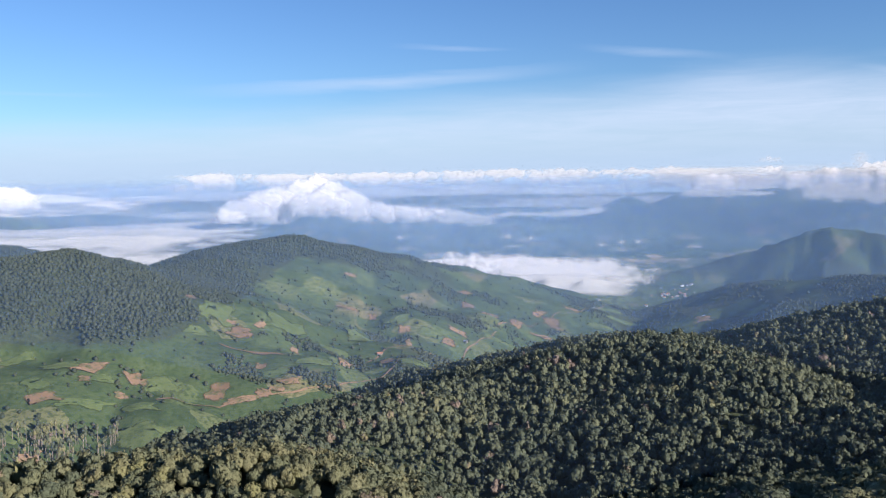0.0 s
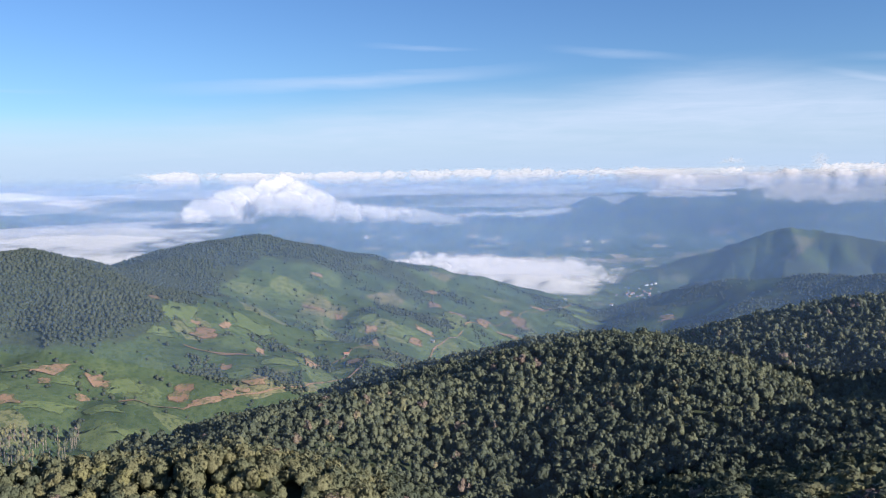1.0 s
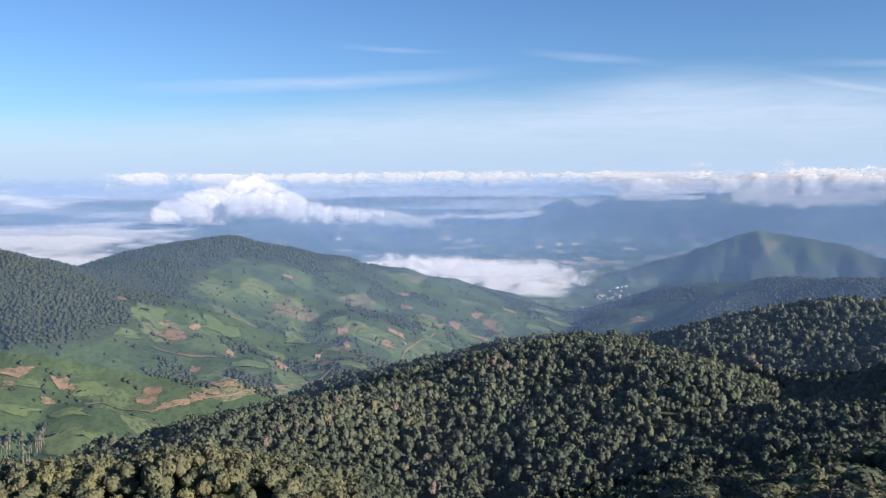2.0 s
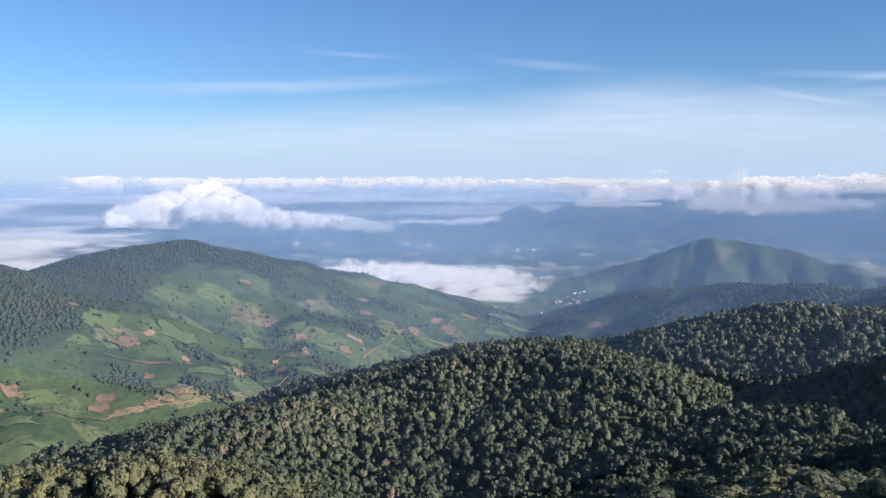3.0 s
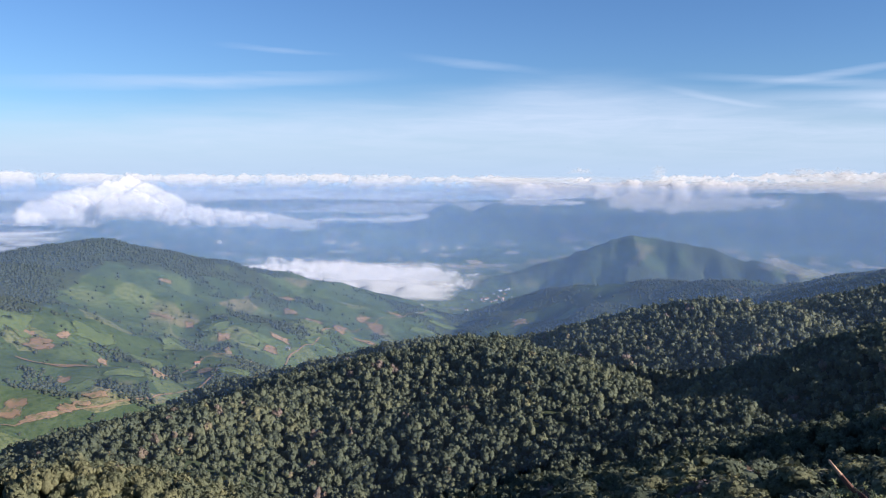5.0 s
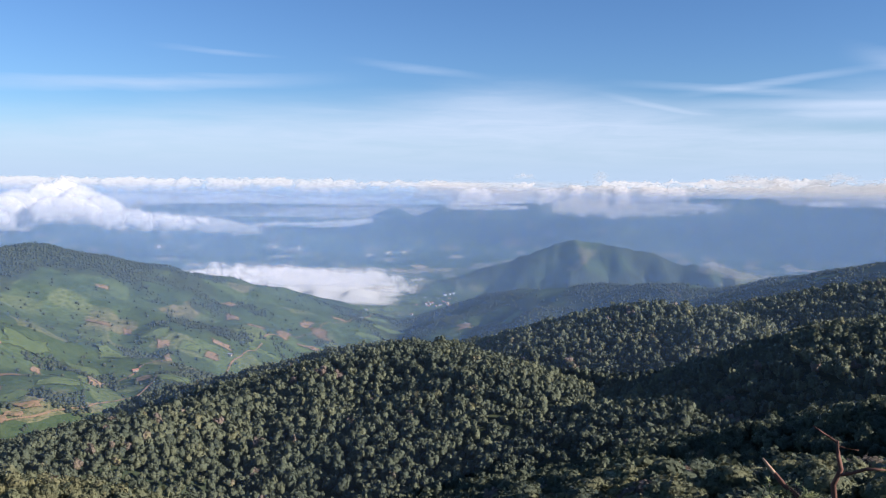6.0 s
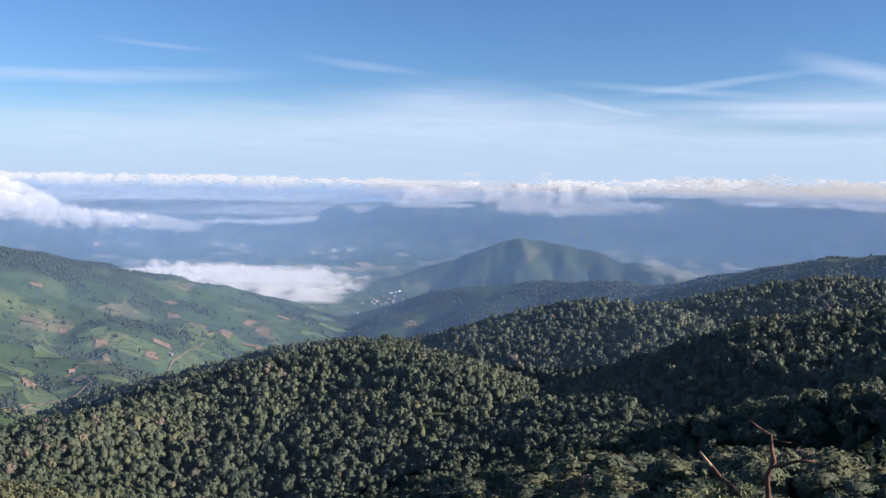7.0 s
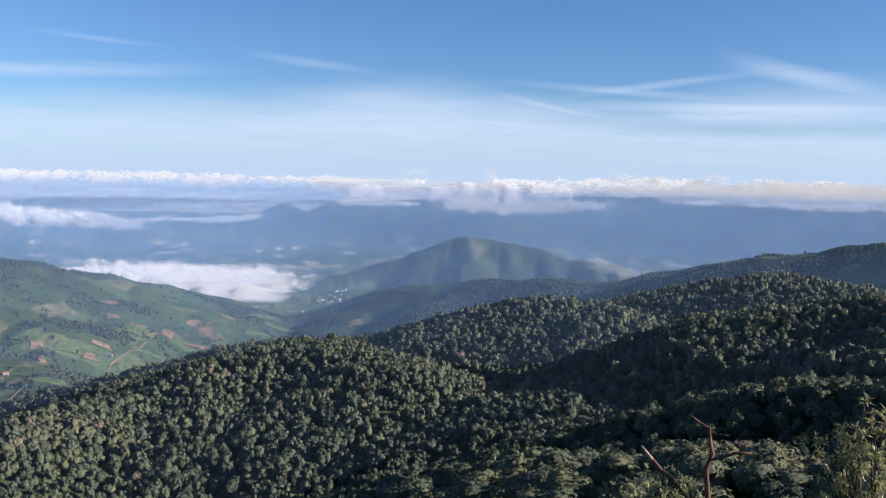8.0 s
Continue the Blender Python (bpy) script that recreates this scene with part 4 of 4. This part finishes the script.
SOIL, MEADOW = soil_material("tilled_soil", (0.160, 0.102, 0.064), (0.265, 0.178, 0.115)), soil_material("meadow", (0.074, 0.104, 0.042), (0.118, 0.146, 0.060))
TILLED_LOW = [(-418, 946, 18, 12), (-366, 950, 10, 13), (-437, 870, 18, 9), (-272, 964, 12, 15), (-238, 949, 24, 5), (-219, 963, 10, 9), (-369, 914, 8, 5), (-283, 1122, 16, 18), (-304, 1142, 11, 8), (-265, 1169, 7, 12), (-367, 1179, 8, 18), (-238, 1069, 26, 5), (-213, 1147, 6, 9), (-237, 1038, 9, 8), (-193, 997, 17, 7), (-205, 976, 10, 5), (-86, 1185, 11, 26), (-143, 1149, 9, 20), (-411, 782, 12, 11), (-412, 920, 8, 7)]
TILLED_HIGH = [(-189, 1568, 20, 8), (-137, 1562, 8, 16), (-74, 1493, 11, 12), (-62, 1424, 5, 24), (9, 1494, 13, 11), (45, 1865, 16, 22), (52, 1769, 15, 24), (95, 1725, 22, 40), (156, 1728, 14, 44), (248, 1828, 17, 34), (218, 1868, 13, 20), (207, 1705, 26, 9), (26, 1546, 18, 8), (314, 2003, 20, 10), (-197, 1723, 13, 7), (599, 1874, 20, 22)]
MEADOWS = [(-310, 844, 45, 27), (-449, 938, 22, 14), (-396, 879, 30, 9), (-167, 1209, 25, 25), (-216, 1017, 20, 10), (-239, 1217, 34, 34), (-324, 1161, 24, 40), (-455, 890, 12, 14), (-337, 951, 19, 15), (-169, 1057, 30, 9), (-47, 1163, 27, 28), (103, 1575, 33, 10), (-92, 1540, 28, 30), (-136, 1322, 26, 26), (-330, 1081, 17, 11), (-397, 929, 15, 9), (-503, 948, 19, 9), (-339, 892, 20, 10), (-28, 1498, 21, 13), (368, 1920, 35, 16), (485, 2210, 37, 50), (-432, 804, 15, 10), (454, 2013, 43, 18), (432, 2076, 36, 15), (700, 2763, 39, 47), (559, 1870, 27, 11), (700, 1816, 33, 34), (425, 1883, 53, 31), (533, 2500, 45, 60), (600, 2640, 40, 50), (994, 1129, 26, 14), (1030, 1230, 26, 10), (1000, 1440, 34, 10)]
field_rng = np.random.default_rng(5)
for places, mat, nm, label in ((TILLED_LOW, SOIL, "tilled_field", "bare red-brown tilled field on the lower slope"), (TILLED_HIGH, SOIL, "tilled_field", "bare red-brown tilled field high on the slope"), (MEADOWS, MEADOW, "meadow", "bright green crop field among darker scrub")):
    for px, py, half, deep in places:
        field(nm, px, py, half * 1.05, deep * 1.05, mat, label, "fields on the slopes", field_rng)


# ---- far woods ----
def make_far_woods():
    rng = np.random.default_rng(23)
    kinds = [far_crown(rng) for _ in range(10)]
    x, y = tree_places(rng, -33, 55, 640, 2450, 4.7)
    z, tops = relief(x, y)
    w = woods_at(x, y, z, tops)
    edge = w + 0.45 * fbm(x, y, 85, 4, 71)
    keep = (tops["near"] < forest_edge(x, y)) & (tops["own"] < 0) & (rng.uniform(size=len(x)) < np.where(np.hypot(x, y) > 1650, 0.5, 1.0) * np.clip((edge - 0.44) / 0.2, 0.035, 1)) & (z < 400)
    for fx, fy, half, deep in TILLED_LOW + TILLED_HIGH + MEADOWS:
        keep &= (np.hypot(x - fx, y - fy) > 0.8 * max(half, deep) + 4)
    x, y, z = x[keep], y[keep], z[keep]
    keep = in_view(x, y, z + 12, 12)
    x, y, z = x[keep], y[keep], z[keep]
    size = 1.5 + 1.9 * rng.uniform(size=len(x)) ** 1.8
    tint = np.clip(0.11 + 0.06 * rng.normal(size=len(x)) + 0.10 * fbm(x, y, 140, 2, 77), 0, 0.97)
    tagged(scatter("far_woods", kinds, x, y, z + size * 0.7, size, size * rng.uniform(0.9, 1.5, len(x)), tint, FAR_LEAVES, rng), "dark woods and scattered trees on the far slopes", "forest", kind="stuff")


make_far_woods()


# ---- village ----
def wall_material(name, colour):
    m, n = material(name)
    co = n.add("ShaderNodeTexCoord").outputs["Object"]
    col = n.mix(n.math("MULTIPLY", n.noise(co, 0.9, 4, 0.6), 0.5), colour, tuple(c * 0.6 for c in colour))
    finish(n, n.add("ShaderNodeBsdfPrincipled", {"Base Color": col, "Roughness": 0.7}).outputs[0])
    return m


def box(x0, x1, y0, y1, z0, z1):
    v = np.array([(x, y, z) for x in (x0, x1) for y in (y0, y1) for z in (z0, z1)], float)
    return v, np.array([(0, 1, 3, 2), (4, 6, 7, 5), (0, 4, 5, 1), (2, 3, 7, 6), (0, 2, 6, 4), (1, 5, 7, 3)])


def house_model(long, deep, high, wall, roof, glass):
    """A small gabled house with eaves, a door and windows."""
    h = new("house")
    part("wall", *box(-long / 2, long / 2, -deep / 2, deep / 2, -2.0, high), wall, h)
    up, over = high + deep * 0.32, 0.6
    v = np.array([(sx * (long / 2 + over), sy * (deep / 2 + over), high - 0.25 + dz) for sx in (-1, 1) for sy in (-1, 1) for dz in (0, 0.25)] + [(sx * (long / 2 + over), 0, up + dz) for sx in (-1, 1) for dz in (-0.25, 0)])
    f = np.array([(1, 5, 11, 9), (3, 9, 11, 7), (0, 8, 10, 4), (2, 6, 10, 8), (0, 1, 9, 8), (2, 8, 9, 3), (4, 10, 11, 5), (6, 7, 11, 10), (0, 4, 5, 1), (2, 3, 7, 6)])
    part("roof", v, f, roof, h)
    for k in range(3):
        cx = (k - 1) * long * 0.3
        lowest = 0.1 if k == 1 else 1.0
        part("door" if k == 1 else "window", *box(cx - 0.55, cx + 0.55, -deep / 2 - 0.06, -deep / 2 + 0.02, lowest, high * 0.75), glass, h)
    return h


WHITE, CREAM, RUST, TIN, PANE = wall_material("white_wall", (0.66, 0.65, 0.62)), wall_material("cream_wall", (0.30, 0.27, 0.22)), wall_material("rust_roof", (0.36, 0.16, 0.10)), wall_material("tin_roof", (0.24, 0.26, 0.28)), wall_material("dark_opening", (0.05, 0.05, 0.06))


def make_village():
    rng = np.random.default_rng(31)
    kinds = [house_model(7.5, 5, 2.6, CREAM, RUST, PANE), house_model(6.5, 5, 2.5, CREAM, TIN, PANE), house_model(8, 5.5, 4.4, WHITE, RUST, PANE), house_model(14, 6, 4.0, WHITE, TIN, PANE)]
    labels = ["small cream house with a rust-red gabled roof", "small cream house with a grey tin roof", "two-storey white house with a rust-red roof", "long white hall with a pale tin roof"]
    spots = [(*p, 2) for p in rng.normal((772, 2715), (38, 75), (36, 2))] + [(*p, 2) for p in rng.normal((640, 2380), (60, 80), (22, 2))] + [(*p, 1) for p in rng.normal((520, 2180), (80, 100), (12, 2))]
    spots += [(868, 2890, 3), (886, 2905, 3), (846, 2880, 3)]
    spots += [(-100, 1240, 0), (40, 1520, 1), (610, 1900, 1)]
    used = set()
    for x, y, k in spots:
        k = int(k) if k != 2 else int(rng.choice([0, 0, 1, 1, 1, 2]))
        z, tops = relief(np.array([x]), np.array([y]))
        if max(tops["mid"][0], tops["cone"][0]) > 4 and y > 1950:
            continue
        at = pose(x, y, float(z[0]) + 0.6, 0, 0, rng.uniform(-40, 60))
        one = copy_thing(kinds[k], at) if k in used else kinds[k]
        one.matrix_basis = at
        used.add(k)
        tagged(one, labels[k], "house", "houses in the valley")


make_village()


# ---- slender trees at the field's edge ----
def make_slender():
    rng = np.random.default_rng(37)
    shape = [(v * [0.75, 0.75, 1.5], f, q) for v, f, q in (crown(rng, 6, 70, 0.2) for _ in range(4))]
    models = [tree_model(rng, "slender_tree", sh, PALE_BARK, 3.9, 0.3, LEAVES_SINGLE) for sh in shape]
    for k in range(150):
        x, far = rng.uniform(-475, -345), rng.uniform(868, 918)
        y = math.sqrt(far * far - x * x)
        z, _ = relief(np.array([x]), np.array([y]))
        size = rng.uniform(2.0, 3.4)
        at = pose(x, y, float(z[0]), 0, 0, rng.uniform(0, 360)) @ Matrix.Diagonal((size, size, size * rng.uniform(0.9, 1.25), 1))
        one = models[k] if k < len(models) else copy_thing(models[k % len(models)], at)
        one.matrix_basis = at
        tagged(one, "slender tree with a tall pale bare trunk and thin crown", "tree", "slender trees beside the meadow")


make_slender()


# ---- dead tree and shrubs close to the viewpoint ----
def narrow_leaves(rng, tips, per, length, width, reach=0.10):
    """Whorls of narrow folded leaves round the tips of twigs: each tip is a point and a direction."""
    vs, fs, n = [], [], 0
    for p, d in tips:
        d = np.array(d) / np.linalg.norm(d)
        for _ in range(per):
            out = rng.normal(size=3)
            out -= d * out.dot(d) * 0.5
            way = out / np.linalg.norm(out) + d * rng.uniform(0.1, 1.1)
            way /= np.linalg.norm(way)
            start = np.array(p) - d * rng.uniform(0, reach)
            side = np.cross(way, (0, 0, 1))
            side = side / (np.linalg.norm(side) + 1e-6)
            up = np.cross(side, way)
            l, w = length * rng.uniform(0.6, 1.2), width * rng.uniform(0.7, 1.2)
            mid, tip = start + way * l * 0.5 + up * l * 0.06, start + way * l - up * l * rng.uniform(0.0, 0.3)
            vs += [start, mid + side * w - up * w * 0.4, tip, mid, mid - side * w - up * w * 0.4]
            fs += [(n, n + 1, n + 2, n + 3), (n, n + 3, n + 2, n + 4)]
            n += 5
    return np.array(vs), np.array(fs)


def shrub(name, root, heads, per, length, width, label, seed, leaf_mat, bark):
    """Stems from a root on the ground to the heads, each with twigs and whorls of leaves."""
    rng = np.random.default_rng(seed)
    ob = new(name)
    ob.location = root
    stems, tips = [], []
    for hx, hy, hz in heads:
        end = np.array((hx, hy, hz)) - root
        bow = end * 0.5 + rng.normal(size=3) * 0.10
        stems.append(tube([(0, 0, -0.1), bow, end], [0.022, 0.014, 0.006], 5))
        tips.append((end, end - bow))
        for _ in range(7):
            f = rng.uniform(0.52, 0.98)
            a = bow + (end - bow) * (f * 2 - 1) if f > 0.5 else bow * f * 2
            b = a + rng.normal(size=3) * [0.16, 0.16, 0.10] + (0, 0, 0.10)
            stems.append(tube([a, (a + b) / 2 + (0, 0, 0.02), b], [0.008, 0.006, 0.003], 5))
            tips.append((b, b - a))
    for v, f in stems:
        part("stem", v, f, bark, ob, smooth=True)
    part("foliage", *narrow_leaves(rng, tips, per, length, width), leaf_mat, ob)
    return tagged(ob, label, "shrub")


def shrub_leaf(name, a, b):
    m, n = material(name)
    co = n.add("ShaderNodeTexCoord").outputs["Object"]
    col = n.mix(n.noise(co, 9.0, 3, 0.6), a, b)
    d = n.add("ShaderNodeBsdfPrincipled", {"Base Color": col, "Roughness": 0.38, "Specular IOR Level": 0.5})
    tr = n.add("ShaderNodeBsdfTranslucent", {0: col})
    finish(n, n.add("ShaderNodeMixShader", {0: 0.35, 1: d.outputs[0], 2: tr.outputs[0]}).outputs[0])
    return m


def make_dead_tree():
    ob = new("dead_tree")
    root = np.array((10.25, 10.95, 413.2))
    ob.location = root
    deadwood = bark_material("dead_wood", (0.07, 0.035, 0.028), (0.20, 0.10, 0.075))
    cut = bark_material("broken_wood", (0.36, 0.22, 0.15), (0.50, 0.33, 0.23))

    def bar(name, pts, radii, label="", mat=deadwood):
        v, f = tube([np.array(p) - root for p in pts], radii, 6)
        rng = np.random.default_rng(len(name))
        part(name, v + rng.normal(size=v.shape) * 0.006, f, mat, ob, label, True)

    bar("trunk", [(10.25, 10.95, 413.1), (10.22, 10.98, 414.47), (10.18, 11.02, 415.0), (10.25, 10.95, 415.28), (10.21, 10.99, 415.5), (10.19, 11.0, 415.76)], [0.062, 0.053, 0.046, 0.040, 0.031, 0.022])
    bar("branch", [(10.19, 11.0, 415.72), (10.10, 11.08, 415.80), (10.02, 11.16, 415.85), (9.91, 11.26, 415.96)], [0.021, 0.017, 0.014, 0.007], "bare grey-brown branch")
    bar("branch", [(10.20, 11.0, 415.67), (10.30, 10.9, 415.65), (10.42, 10.78, 415.64)], [0.010, 0.006, 0.004])
    bar("branch", [(10.25, 10.95, 415.18), (10.36, 10.84, 415.24), (10.50, 10.70, 415.34), (10.60, 10.60, 415.37), (10.71, 10.5, 415.39)], [0.034, 0.028, 0.025, 0.021, 0.014])
    bar("limb", [(10.24, 10.96, 413.5), (10.02, 11.16, 414.3), (9.76, 11.39, 414.71), (9.60, 11.52, 414.86), (9.47, 11.62, 415.05)], [0.056, 0.053, 0.046, 0.037, 0.034])
    bar("broken_end", [(9.47, 11.62, 415.05), (9.40, 11.68, 415.15), (9.32, 11.75, 415.28)], [0.033, 0.031, 0.022], "pale pinkish freshly broken wood", cut)
    tagged(ob, "dead tree with bare reddish-brown branches and a broken limb", "dead tree")


SHRUB_A, SHRUB_B = shrub_leaf("pale_shrub_leaf", (0.22, 0.25, 0.10), (0.44, 0.44, 0.22)), shrub_leaf("dark_shrub_leaf", (0.12, 0.14, 0.05), (0.55, 0.50, 0.22))
make_dead_tree()
shrub("shrub", (9.55, 11.35, 413.3), [(9.3, 11.77, 414.66), (9.18, 11.8, 414.5), (9.42, 11.66, 414.78), (9.62, 11.5, 414.86), (9.74, 11.40, 414.95), (9.86, 11.30, 414.82), (9.95, 11.2, 414.7), (10.08, 11.1, 414.62), (9.5, 11.6, 414.5), (9.8, 11.35, 414.55), (9.25, 11.7, 414.35), (10.0, 11.15, 414.45)], 14, 0.10, 0.016, "leafy shrub with narrow pale green leaves below the dead tree", 3, SHRUB_A, BARK)
shrub("shrub", (10.35, 7.95, 414.4), [(9.86, 8.47, 416.42), (9.95, 8.36, 416.38), (10.04, 8.26, 416.5), (10.08, 8.22, 416.6), (10.25, 8.0, 417.05), (10.30, 7.93, 416.85), (10.2, 8.06, 416.62), (10.15, 8.13, 416.4), (10.34, 7.87, 416.62), (10.42, 7.78, 416.9), (10.1, 8.2, 416.2), (10.0, 8.3, 416.1), (10.25, 8.0, 416.2), (10.4, 7.8, 416.3), (10.5, 7.7, 416.6)], 12, 0.13, 0.015, "tall shrub with narrow glossy leaves on thin stems", 7, SHRUB_B, BARK)


# ---- tracks on the slopes ----
def track(points, width, label):
    """A dirt track that follows the ground."""
    p = np.array(points, float)
    d = np.concatenate([[0], np.cumsum(np.hypot(*np.diff(p, axis=0).T))])
    t = np.linspace(0, d[-1], int(d[-1] / 9) + 2)
    x, y = np.interp(t, d, p[:, 0]), np.interp(t, d, p[:, 1])
    x, y = x + 5 * fbm(t, t * 0, 70, 2, 3), y + 5 * fbm(t, t * 0 + 9, 70, 2, 4)
    dx, dy = np.gradient(x), np.gradient(y)
    l = np.hypot(dx, dy)
    side = np.linspace(-0.5, 0.5, 3)[None, :] * width
    gx, gy = x[:, None] - (dy / l)[:, None] * side, y[:, None] + (dx / l)[:, None] * side
    gz, _ = relief(gx, gy)
    rim = np.broadcast_to(np.array([0.35, 1.0, 0.35])[None, :], gx.shape)
    ob = new("dirt_road", mesh_of("dirt_road", np.stack([gx, gy, gz + 1.7], -1).reshape(-1, 3), grid_quads(*gx.shape), {"rim": rim}, SOIL, True))
    return tagged(ob, label, "road", kind="structure")


track([(960, 1720), (985, 1560), (950, 1390), (915, 1225), (900, 1120)], 5, "pale dirt road along the wooded hillside")
track([(-330, 905), (-196, 972), (-133, 1010), (-76, 1120), (-30, 1290), (34, 1470), (150, 1700), (330, 2000), (520, 2240)], 3.2, "dirt road through the fields on the valley floor")
track([(-300, 1062), (-243, 1066), (-190, 1090), (-120, 1180), (-60, 1330)], 3, "narrow dirt road between the fields")
